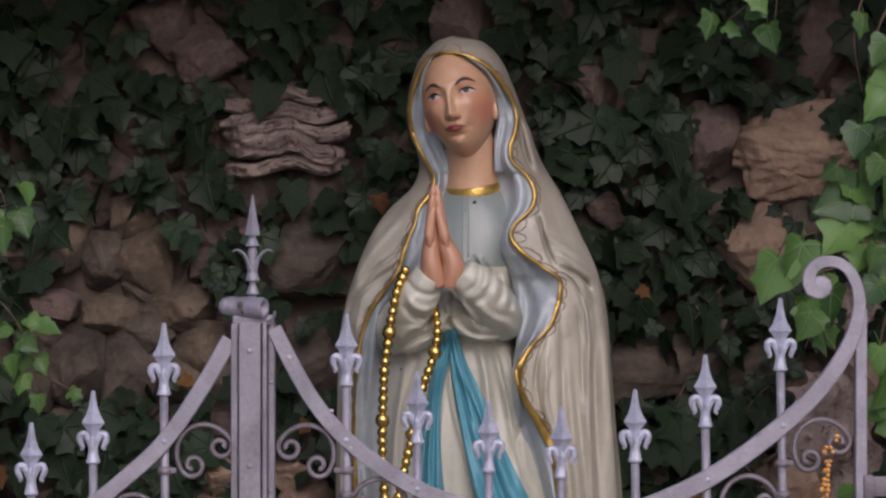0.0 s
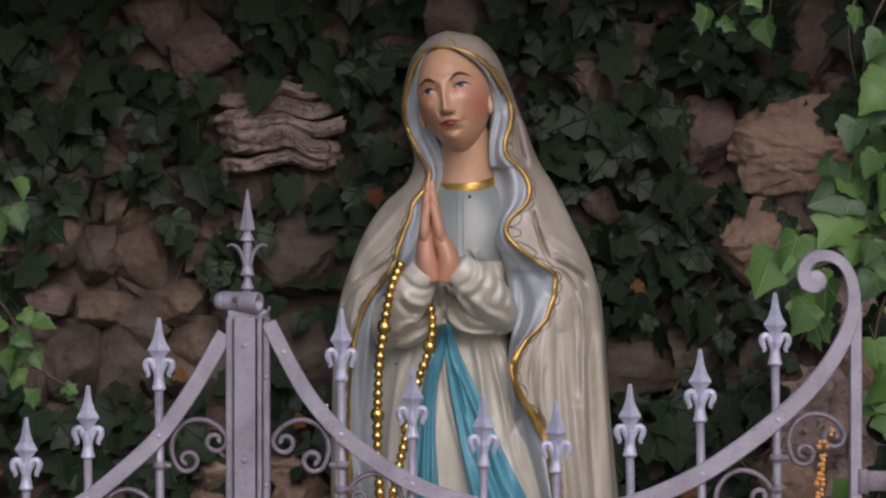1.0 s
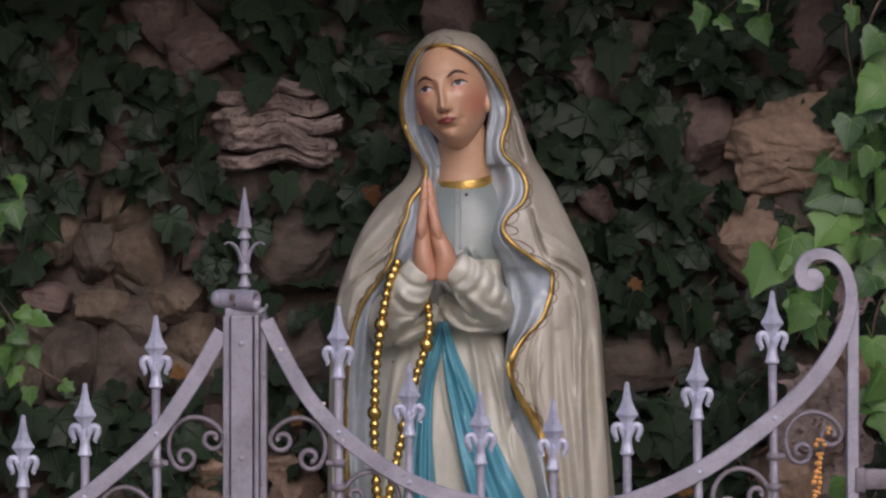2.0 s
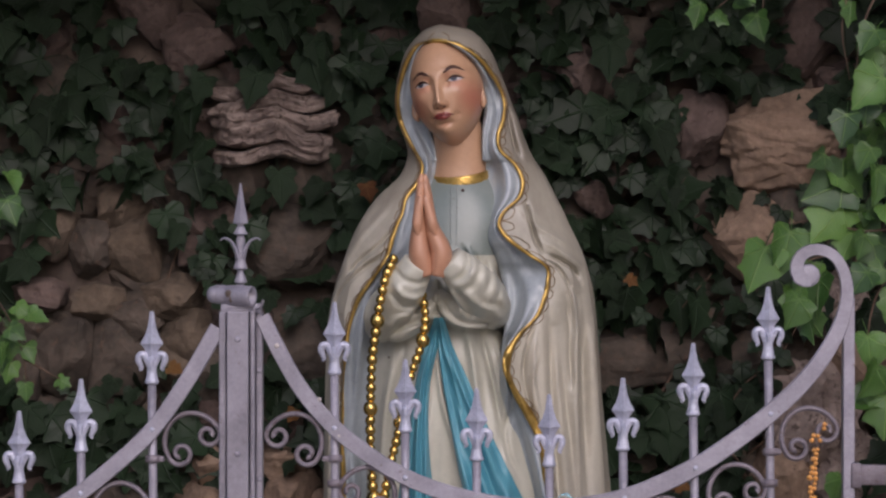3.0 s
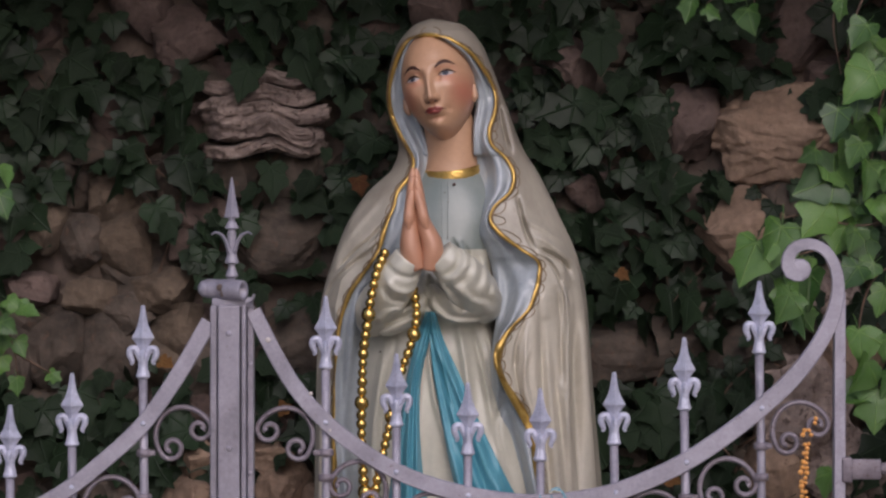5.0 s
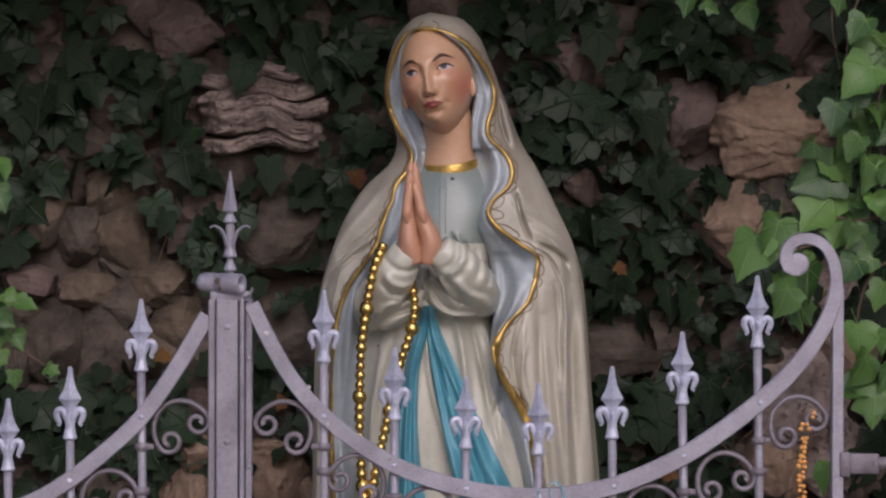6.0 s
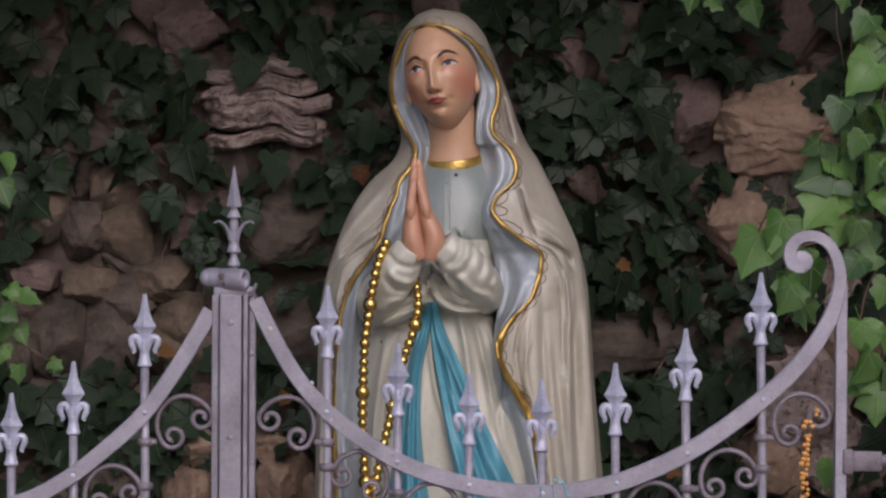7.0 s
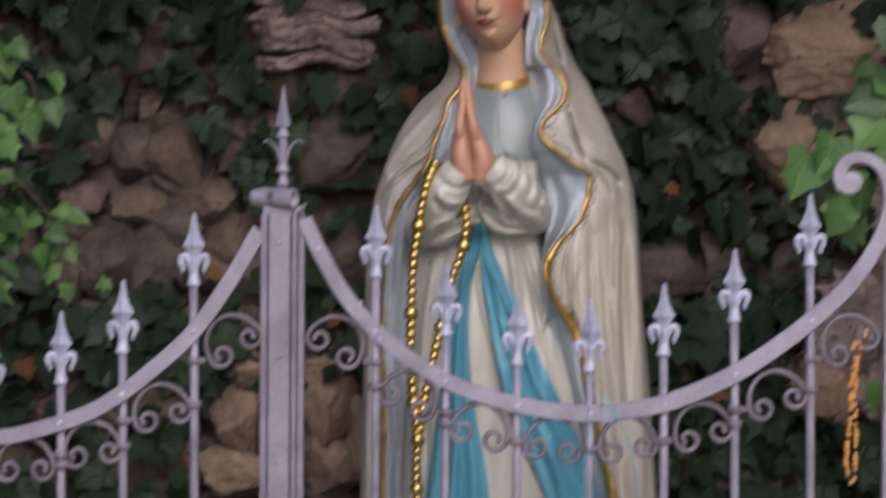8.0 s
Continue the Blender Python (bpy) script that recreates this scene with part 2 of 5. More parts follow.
# ---- the setting: ground, grotto ----
def rough_sheet(P, amount, scale, way, seed):
    for i in range(P.shape[0]):
        for j in range(P.shape[1]):
            q = Vector(P[i, j]) * scale + Vector((seed, 0, 0))
            P[i, j] += np.array(way) * amount * (noise.fractal(q, 0.8, 2.0, 4))
    return P


bm = bmesh.new()
sheet(bm, np.array([[(x, y, 0) for x in np.linspace(-400, 400, 9)] for y in np.linspace(-400, 400, 9)]))
thing("ground", bm, EARTH, "unseen ground in front of the grotto, pale to bounce light", "ground", kind="structure")

WALL_Y = 5.66
bm = bmesh.new()
P = np.array([[(x, WALL_Y, z) for x in np.linspace(-1.3, 1.3, 150)] for z in np.linspace(-0.05, 2.55, 150)])
rough_sheet(P, 0.05, 5.0, (0, 1, 0), 3)
back = P.copy()
back[:, :, 1] = WALL_Y + 0.4
sheet(bm, P)
sheet(bm, back[:, ::-1])
wall = thing("wall_north", bm, SOIL, "shaded rubble stone wall at the back of the grotto", "wall", kind="structure")

for side, name in ((-1, "wall_west"), (1, "wall_east")):
    bm = bmesh.new()
    P = np.array([[(side * (1.02 + (0.0 if k < 8 else 0.25 * (k - 7))), WALL_Y - 0.8 * min(k, 7) / 7, z) for k in range(14)] for z in np.linspace(-0.05, 2.5, 40)])
    rough_sheet(P, 0.06, 4.0, (1, 0.5, 0), 7 + side)
    sheet(bm, P if side > 0 else P[:, ::-1])
    thing(name, bm, ROCK, "rough rubble stone side of the grotto niche", "wall", kind="structure")

# vault added out of view; its lip is set to shade the upper niche
bm = bmesh.new()
VAULT = [(5.9, 2.42), (5.75, 2.42), (5.6, 2.42), (5.45, 2.40), (5.3, 2.38), (5.2, 2.36), (5.1, 2.34), (5.02, 2.33), (4.96, 2.34), (4.92, 2.38), (4.88, 2.46), (4.84, 2.60), (4.82, 2.75)]
P = np.array([[(x, y, z - 0.03 * x * x) for x in np.linspace(-1.5, 1.5, 50)] for y, z in VAULT])
rough_sheet(P, 0.05, 4.0, (0, 0.4, 1), 11)
sheet(bm, P)
thing("ceiling", bm, ROCK, "unseen rough rock vault added over the niche to shade it", "ceiling", kind="structure")

# the rock mass over and behind the niche
bm = bmesh.new()
P = np.array([[(2.75 * u, 4.83 + 3.2 * v, (2.5 + 0.85 * math.sin(min(1.0, v * 3.5) * math.pi / 2)) * (1 - abs(u) ** 7) * (1 - v ** 5)) for u in np.linspace(-1, 1, 70)] for v in np.linspace(0, 1, 40)])
rough_sheet(P, 0.12, 1.6, (0, 0.5, 1), 23)
sheet(bm, P)
thing("rock_mound", bm, ROCK, "weathered rock mass over the grotto niche", "rock", kind="structure")

# rock shelf on which the statue stands
bm = bmesh.new()
shelf = np.array([[(0.06 + (0.42 - 0.10 * t) * np.cos(a), 5.24 + (0.34 - 0.08 * t) * np.sin(a), 0.515 * t) for a in np.linspace(0, 2 * np.pi, 48, endpoint=False)] for t in np.linspace(0, 1, 16)])
rough_sheet(shelf, 0.05, 6.0, (0.6, 0.8, 0), 17)
sheet(bm, shelf, close_u=True, caps=True)
thing("rock_pedestal", bm, ROCK, "rough rock pedestal under the statue", "pedestal")


# ---- stones of the back wall ----
def stone_mesh(seed, w, d, h, mat, layers=0.0, n=3, boxy=0.55):
    bm = bmesh.new()
    bmesh.ops.create_icosphere(bm, subdivisions=n, radius=1)
    rnd = random.Random(seed)
    cuts = [(Vector((rnd.gauss(0, 1), rnd.gauss(-0.3, 1), rnd.gauss(0, 1))).normalized(), rnd.uniform(0.62, 0.92) if boxy > 0.85 else rnd.uniform(0.72, 1.02)) for _ in range(22 if boxy > 0.85 else 16)]
    for v in bm.verts:
        p = v.co.copy()
        p = p.lerp(p / max(abs(p.x), abs(p.y), abs(p.z)), boxy)
        for way, far in cuts:
            over = p.dot(way) - far
            if over > 0:
                p -= way * over * 0.92
        q = p * 1.1 + Vector((seed * 7.3, 0, 0))
        k = (1.22 if boxy > 0.85 else 1.08) + (0.09 if boxy > 0.85 else 0.20) * noise.fractal(q, 0.9, 2.0, 3)
        k += (0.06 if boxy > 0.85 else 0.11) * noise.fractal(q * 4.0, 0.6, 2.0, 3)
        if layers:
            step = p.z * layers + 0.8 * noise.noise(Vector((p.x * 1.4 + seed, 0, p.z * 1.2)))
            k += 0.34 * (abs((step % 1.0) - 0.5) - 0.25) + 0.10 * noise.noise(Vector((p.x * 3, seed, p.z * 9)))
        v.co = Vector((p.x * w, p.y * d, p.z * h)) * k
    return mesh_of("stone", bm, mat, smooth=False)


# centre, half size, lean, look of the stones that stand clear of the ivy
WEST_STONES = [
    (-0.561, 2.055, 0.065, 0.060, 20, "red"),
    (-0.464, 1.993, 0.065, 0.055, -15, "red"),
    (-0.277, 1.588, 0.095, 0.070, 4, "rock"),
    (0.543, 1.828, 0.055, 0.075, 15, "red"),
    (0.637, 1.601, 0.085, 0.092, -4, "ochre"),
]
NICHE_STONES = [
    (-0.617, 1.673, 0.038, 0.043, -4, "tan"),
    (-0.605, 1.587, 0.052, 0.052, 8, "tan"),
    (-0.678, 1.582, 0.038, 0.048, -8, "rock"),
    (-0.752, 1.616, 0.036, 0.059, 5, "tan"),
    (-0.664, 1.475, 0.042, 0.033, 12, "tan"),
    (-0.517, 1.483, 0.050, 0.036, 15, "tan"),
    (-0.483, 1.406, 0.048, 0.041, -6, "tan"),
    (-0.517, 1.341, 0.050, 0.036, 4, "tan"),
    (-0.624, 1.367, 0.052, 0.059, -10, "rock"),
    (-0.594, 1.435, 0.045, 0.038, 5, "rock"),
    (-0.730, 1.367, 0.050, 0.070, 14, "rock"),
    (-0.811, 1.341, 0.034, 0.057, -5, "rock"),
    (-0.788, 1.483, 0.062, 0.040, 6, "red"),
]
EAST_STONES = [
    (0.728, 1.652, 0.050, 0.060, 10, "rock"),
    (0.756, 2.021, 0.070, 0.100, -6, "red"),
    (0.302, 1.930, 0.055, 0.060, 25, "red"),
    (0.336, 1.681, 0.045, 0.045, 0, "red"),
    (0.410, 1.363, 0.095, 0.060, -5, "rock"),
    (0.864, 1.351, 0.070, 0.085, 0, "ochre"),
    (0.705, 1.124, 0.065, 0.070, 8, "ochre"),
    (0.847, 1.136, 0.070, 0.090, -6, "pale"),
    (0.694, 1.317, 0.050, 0.055, 5, "rock"),
    (0.030, 2.061, 0.085, 0.060, 70, "red"),
    (0.762, 1.238, 0.085, 0.110, 10, "pale"),
    (0.813, 1.465, 0.060, 0.070, 0, "pale"),
    (-0.461, 1.053, 0.054, 0.070, -14, "ochre"),
    (-0.483, 0.939, 0.062, 0.057, 6, "ochre"),
    (-0.285, 1.077, 0.062, 0.068, 10, "ochre"),
    (-0.261, 0.958, 0.068, 0.066, -8, "ochre"),
    (-0.308, 1.153, 0.057, 0.038, 4, "ochre"),
    (-0.444, 1.144, 0.048, 0.036, -6, "ochre"),
    (-0.199, 1.027, 0.045, 0.068, 0, "ochre"),
    (-0.260, 1.374, 0.080, 0.060, 0, "rock"),
]
BIG = WEST_STONES + NICHE_STONES + EAST_STONES


def slab_stack(seed, w, d, h, n, mat, ragged, warp):
    """A bedded stone: n uneven layers of rock, one over another, bent together, with open seams between."""
    rnd = random.Random(seed)
    bm = bmesh.new()
    for k in range(n):
        first = len(bm.verts)
        bmesh.ops.create_icosphere(bm, subdivisions=5, radius=1)
        bm.verts.ensure_lookup_table()
        zc = h * (-1 + (2 * k + 1) / n)
        wide = w * rnd.uniform(0.82, 1.04)
        off, deep, tilt = rnd.uniform(-0.9, 0.9) * (w - min(w, wide)), d * rnd.uniform(0.7, 1.2), rnd.uniform(-0.12, 0.12)
        high = h / n * rnd.uniform(0.8, 1.5)
        for v in bm.verts[first:]:
            q = v.co.copy()
            q = q.lerp(q / max(abs(q.x), abs(q.y), abs(q.z)), 0.62)
            a = Vector((q.x * 1.6 + seed, q.y * 1.5, k * 3.7))
            edge = 1 + ragged * noise.fractal(a, 0.8, 2.0, 4) + 0.5 * ragged * noise.fractal(Vector((q.x * 3.5, q.z * 1.2, k + seed)), 0.7, 2.0, 3)
            rise = 0.34 * noise.fractal(Vector((q.x * 2.4 + 9 * k, q.y * 1.5, seed)), 0.8, 2.0, 4)
            x = q.x * wide * (1 + ragged * noise.fractal(a * 1.7, 0.8, 2.0, 3)) + off
            bent = warp * h * (noise.noise(Vector((x / w * 1.3, seed, 0.3))))
            v.co = Vector((x, q.y * deep * edge, zc + (q.z + rise) * high + tilt * x + bent))
    return mesh_of("stone", bm, mat, smooth=False)


random.seed(5)
looks = {"tan": ROCK_TAN, "pale": ROCK_PALE, "red": ROCK_RED, "rock": ROCK, "ochre": paint("ochre_rubble_stone", (0.140, 0.095, 0.065), (0.33, 0.232, 0.165), 0.9, 9, 70, 0.7, worn=(0.09, 0.06, 0.045), stretch=(1, 1, 1.3), amount=0.62)}
for k, (x, z, w, h, lean, look_of) in enumerate(BIG):
    me = stone_mesh(k, w * (1.28 if look_of in ("tan", "rock") else 1), 0.055 if look_of in ("tan", "rock") else 0.07, h * (1.28 if look_of in ("tan", "rock") else 1), looks[look_of], 1.7 if look_of == "pale" else 0.0, 4, 0.5 if look_of == "pale" else 0.9)
    piece("stone", me, wall, pose(x, WALL_Y - (0.03 if w > 0.115 else 0.065 if look_of in ("ochre", "pale") else 0.04), z, random.uniform(-8, 8), lean, random.uniform(-10, 10)), {"pale": "pale layered stone", "red": "reddish stone", "ochre": "ochre stone", "tan": "tan stone"}.get(look_of, ""))
piece("stone", slab_stack(31, 0.128, 0.08, 0.085, 5, ROCK_PALE, 0.30, 0.40), wall, pose(-0.308, WALL_Y - 0.055, 1.831, 0, -6, 4), "pale layered stone")
piece("stone", stone_mesh(47, 0.122, 0.075, 0.094, looks["ochre"], 1.1, 5, 0.92), wall, pose(0.684, WALL_Y - 0.050, 1.795, 0, 3, -5), "ochre bedded stone")
BIG = BIG + [(-0.308, 1.831, 0.11, 0.075), (0.684, 1.795, 0.11, 0.085)]
small = [stone_mesh(100 + k, random.uniform(0.06, 0.105), 0.055, random.uniform(0.042, 0.065), (ROCK, ROCK_RED, ROCK)[k % 3], 0, 3, 0.6) for k in range(14)]
for row in range(23):
    x = -1.05 + random.uniform(-0.08, 0)
    while x < 1.05:
        z = 0.1 + row * 0.095 + random.uniform(-0.018, 0.018)
        if not any(abs(x - b[0]) < b[2] * 1.05 and abs(z - b[1]) < b[3] * 1.05 for b in BIG):
            piece("stone", random.choice(small), wall, pose(x, WALL_Y - 0.005 + random.uniform(-0.02, 0.02), z, random.uniform(-12, 12), random.uniform(-18, 18), random.choice((0, 180)) + random.uniform(-14, 14)))
        x += random.uniform(0.10, 0.17)
# ---- the statue: one mesh ----
SY = 5.2          # upright axis of the statue
BASE = 0.515
M_CLOAK, M_LINING, M_GOWN, M_BODICE, M_SASH, M_GOLD, M_SKIN, M_LIPS, M_BROW, M_WHITE, M_IRIS, M_LINE, M_BLUSH, M_LOWER_LIP = range(14)
STATUE_PAINTS = [CLOAK, LINING, GOWN, BODICE, SASH, GOLD, SKIN, LIPS, BROW, EYE_WHITE, IRIS, SCROLLWORK, BLUSH, LOWER_LIP]

# height, outline west, outline east
OUTLINE = [(1.994, 0.013, 0.023), (1.988, -0.006, 0.060), (1.974, -0.025, 0.088), (1.958, -0.039, 0.103), (1.906, -0.060, 0.129), (1.853, -0.066, 0.149), (1.801, -0.054, 0.168), (1.748, -0.044, 0.191), (1.717, -0.056, 0.211), (1.675, -0.099, 0.233), (1.622, -0.136, 0.258), (1.559, -0.162, 0.286), (1.485, -0.185, 0.303), (1.380, -0.195, 0.312), (1.275, -0.197, 0.319), (1.137, -0.200, 0.331), (0.937, -0.204, 0.349), (0.750, -0.208, 0.359), (0.566, -0.212, 0.366)]
# height, hem west, hem east
HEM = [(1.983, 0.016, 0.018), (1.961, 0.011, 0.013), (1.953, -0.019, 0.042), (1.943, -0.030, 0.062), (1.928, -0.040, 0.084), (1.897, -0.052, 0.111), (1.846, -0.060, 0.133), (1.816, -0.056, 0.130), (1.785, -0.043, 0.119), (1.759, -0.028, 0.123), (1.734, -0.014, 0.149), (1.703, -0.019, 0.163), (1.673, -0.040, 0.155), (1.642, -0.047, 0.123), (1.621, -0.057, 0.117), (1.601, -0.063, 0.130), (1.570, -0.072, 0.170), (1.548, -0.083, 0.202), (1.519, -0.106, 0.206), (1.489, -0.127, 0.199), (1.458, -0.139, 0.184), (1.427, -0.146, 0.154), (1.397, -0.150, 0.133), (1.366, -0.154, 0.127), (1.325, -0.157, 0.142), (1.284, -0.158, 0.168), (1.243, -0.158, 0.187), (1.202, -0.157, 0.198), (1.149, -0.155, 0.206), (1.049, -0.153, 0.231), (0.955, -0.155, 0.256), (0.773, -0.159, 0.287), (0.594, -0.168, 0.303)]
# height, inner edge of the lining west and east
INNER = [(1.983, 0.017, 0.017), (1.953, -0.009, 0.029), (1.928, -0.022, 0.062), (1.897, -0.025, 0.084), (1.846, -0.022, 0.098), (1.795, -0.001, 0.094), (1.754, 0.011, 0.094), (1.703, 0.006, 0.098), (1.642, -0.004, 0.108), (1.591, -0.014, 0.103), (1.560, -0.040, 0.119), (1.499, -0.074, 0.133), (1.437, -0.081, 0.134), (1.397, -0.092, 0.127), (1.335, -0.102, 0.125), (1.243, -0.110, 0.144), (1.151, -0.114, 0.180), (0.955, -0.125, 0.221), (0.773, -0.132, 0.251), (0.594, -0.137, 0.272)]
# height, depth to the front, depth to the back
DEPTH = [(1.996, 0.015, 0.015), (1.988, 0.05, 0.045), (1.974, 0.078, 0.07), (1.953, 0.095, 0.09), (1.853, 0.10, 0.12), (1.748, 0.095, 0.115), (1.675, 0.115, 0.125), (1.559, 0.155, 0.14), (1.433, 0.17, 0.15), (1.118, 0.18, 0.165), (BASE, 0.19, 0.18)]


def cloak_point(ang, z, west, east, spread=0.0):
    """The cloak's outer side at height z; ang runs from 0 (east) by the front (90) to 180 (west)."""
    cx, hw = (west + east) / 2, (east - west) / 2
    df, db = glide(DEPTH, z, 1), glide(DEPTH, z, 2)
    low = np.clip((1.60 - z) / 0.35, 0, 1) ** 0.7
    ridge = lambda q: (1 - np.abs(np.sin(q))) ** 1.4 - 0.35
    folds = 0.015 * low * ridge(ang * 9.5 + 0.35 * np.sin(z * 4.1) + 0.5) + 0.0012 * low * np.cos(ang * 29 + 1.5 * np.sin(z * 5))
    arm = np.exp(-(((z - 1.52) / 0.11) ** 2)) * (np.cos(ang) < 0)
    folds = folds + 0.002 * arm * np.cos(ang * 11 - z * 85) + 0.003 * np.clip((1.9 - z) / 0.3, 0, 1) * np.cos(ang * 9 - z * 16)
    fall = np.exp(-(((z - 1.50) / 0.10) ** 2)) * (np.cos(ang) > 0)
    folds = folds + 0.002 * fall * np.cos(ang * 16 + z * 55)
    k = 1 + spread
    s, c = np.sin(ang), np.cos(ang)
    x = cx + (hw * k + folds * 0.25) * np.sign(c) * np.abs(c) ** 0.92
    y = SY - (np.where(s > 0, df, db) * k + folds) * s
    return x, y


st = bmesh.new()
rouge = st.verts.layers.float.new("rouge")
zs = np.r_[np.linspace(1.994, 1.948, 34), np.linspace(1.947, 1.118, 320), np.linspace(1.112, BASE, 70)]
west, east = glide(OUTLINE, zs, 1), glide(OUTLINE, zs, 2)
hem_w, hem_e = glide(HEM, zs, 1), glide(HEM, zs, 2)
in_w, in_e = glide(INNER, zs, 1), glide(INNER, zs, 2)
cx, hw = (west + east) / 2, (east - west) / 2
ang_e = np.arccos(np.clip((hem_e - cx) / hw, -0.97, 0.995) ** 1.0)
ang_w = np.arccos(np.clip((hem_w - cx) / hw, -0.995, 0.97))
open_from = int(np.argmax(zs < 1.960))
ang_e[:open_from] = ang_w[:open_from] = (ang_e[open_from] + ang_w[open_from]) / 2
COLS = 460
P = np.zeros((len(zs), COLS, 3))
for i, z in enumerate(zs):
    u = np.linspace(0, 1, COLS)
    a = ang_e[i] + (ang_w[i] - 2 * np.pi - ang_e[i]) * (u - 0.115 * np.sin(2 * np.pi * u))
    x, y = cloak_point(a, z, west[i], east[i])
    P[i] = np.stack([x, y, np.full(COLS, z)], 1)
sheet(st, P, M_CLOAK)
# rolled hem, its lining and the gilt edge
for e, edge, inner in ((0, P[:, 0], in_e), (1, P[:, -1], in_w)):
    k = slice(open_from, None)
    hem = edge[k].copy()
    deep = np.stack([inner[k], np.minimum(hem[:, 1] + np.where(hem[:, 2] > 1.74, 0.022, 0.045), SY - 0.035), hem[:, 2]], 1)
    rows = []
    for u in np.linspace(0, 1, 14):
        q = hem * (1 - u) + deep * u
        q[:, 1] += 0.012 * np.sin(u * np.pi) * np.cos(hem[:, 2] * 23 + u * 5) - 0.010 * np.sin(u * np.pi) + 0.004 * np.sin(u * 12)
        rows.append(q)
    sheet(st, np.array(rows), M_LINING)
    off = hem - np.array([0, 0.004, 0])
    tube(st, off, (0.0032 + 0.0038 * np.clip((1.44 - hem[:, 2]) / 0.06, 0, 1) * (e == 0)) * (1 + 0.25 * np.sin(hem[:, 2] * 60)), 8, M_GOLD, flat=(1.0, 0.7))
    way = 1 if e == 0 else -1
    brown = hem + np.array([way * 0.0042, -0.0012, 0.0])
    tube(st, brown, 0.0019, 6, M_LINE, flat=(1.0, 0.7))
rim = np.concatenate([P[open_from : open_from + 3, -1][::-1], P[open_from : open_from + 3, 0]]) - np.array([0, 0.005, 0])
tube(st, rim, 0.0042, 8, M_GOLD)

# painted scrollwork along the hem: small curls on the cloak's border
random.seed(12)
for side in (0, 1):
    z = 1.975
    while z > 0.75:
        i = int(np.argmin(abs(zs - z)))
        step = random.uniform(0.015, 0.023)
        sgn = -1 if side == 0 else 1
        wide = random.uniform(0.006, 0.012) * (1 if side == 0 else 0.75) + (0.012 if side == 0 else 0.0) * math.exp(-(((z - 1.62) / 0.05) ** 2))
        pts = []
        for u in np.linspace(0, 1, 14):
            reach = (0.007 + wide * math.sin(u * math.pi)) / hw[i]
            zz = z - step * (u * 1.15 - 0.12 * math.sin(u * 2 * math.pi))
            j = int(np.argmin(abs(zs - zz)))
            aa = (ang_e if side == 0 else ang_w)[j] + sgn * reach
            x, y = cloak_point(np.array(aa), zz, west[j], east[j], 0.004)
            pts.append((float(x), float(y) - 0.0006, zz))
        tube(st, pts, 0.0008, 4, M_LINE)
        z -= step * random.uniform(0.95, 1.7)

# ---- gown ----
GOWN_TAB = [(1.729, 0.057, 0.050, 0.050), (1.701, 0.057, 0.070, 0.075), (1.643, 0.057, 0.11, 0.10), (1.559, 0.042, 0.098, 0.12), (1.480, 0.030, 0.108, 0.150), (1.451, 0.024, 0.116, 0.155), (1.433, 0.018, 0.124, 0.130), (1.380, 0.022, 0.148, 0.130), (1.223, 0.044, 0.172, 0.150), (0.908, 0.060, 0.196, 0.168), (BASE, 0.066, 0.212, 0.180)]


def gown_front(x, z):
    c, w, d = (glide(GOWN_TAB, z, k) for k in (1, 2, 3))
    u = np.clip((x - c) / w, -0.98, 0.98)
    waist = np.clip((1.433 - z) / 0.25, 0, 1)
    blouse = np.clip((z - 1.433) / 0.02, 0, 1) * np.clip((1.570 - z) / 0.05, 0, 1)
    folds = 0.011 * waist * ((1 - np.abs(np.sin(x * 44 + 5 * (z - 1.2) * np.sign(x - 0.03) + 0.4))) ** 1.5 - 0.35) + 0.0018 * waist * np.cos(x * 150 - z * 8)
    folds = folds + 0.008 * blouse * np.cos(x * 120 - 60 * (x + 0.03) * (z - 1.4)) + 0.006 * blouse * np.cos(x * 60 + z * 90)
    return SY - d * np.sqrt(1 - np.abs(u) ** (2.0 + 0.8 * np.clip((1.69 - np.asarray(z)) / 0.14, 0, 1))) - folds


gz = np.r_[np.linspace(1.729, 1.391, 110), np.linspace(1.387, BASE, 110)]
G = np.zeros((len(gz), 160, 3))
kinds = np.zeros((len(gz) - 1, 159), int)
for i, z in enumerate(gz):
    c, w = float(glide(GOWN_TAB, z, 1)), float(glide(GOWN_TAB, z, 2))
    x = c + w * 0.98 * np.sin(np.linspace(-np.pi / 2, np.pi / 2, 160))
    G[i] = np.stack([x, gown_front(x, z), np.full(160, z)], 1)
    if i < len(gz) - 1:
        kinds[i] = M_BODICE if z > 1.570 else M_GOWN
sheet(st, G, kinds)
# stitched pleats on the bodice
for px in (0.035, 0.046):
    q = np.array([(px, 0, z) for z in np.linspace(1.691, 1.586, 14)])
    q[:, 1] = gown_front(q[:, 0], q[:, 2]) - 0.0004
    tube(st, q, 0.0012, 5, M_BODICE)

cloth_to = len(st.verts)
# neck and gilt collar
neck = smooth_line([(0.055, SY - 0.018, 1.696), (0.056, SY - 0.022, 1.745), (0.049, SY - 0.030, 1.797), (0.043, SY - 0.036, 1.833)], 16)
tube(st, neck, glide([(0, 0.057), (0.2, 0.0515), (0.5, 0.0485), (0.75, 0.046), (1, 0.040)], np.linspace(0, 1, 16)), 32, M_SKIN, up=(0, 1, 0))
w = np.linspace(0, 2 * np.pi, 60, endpoint=False)
band = []
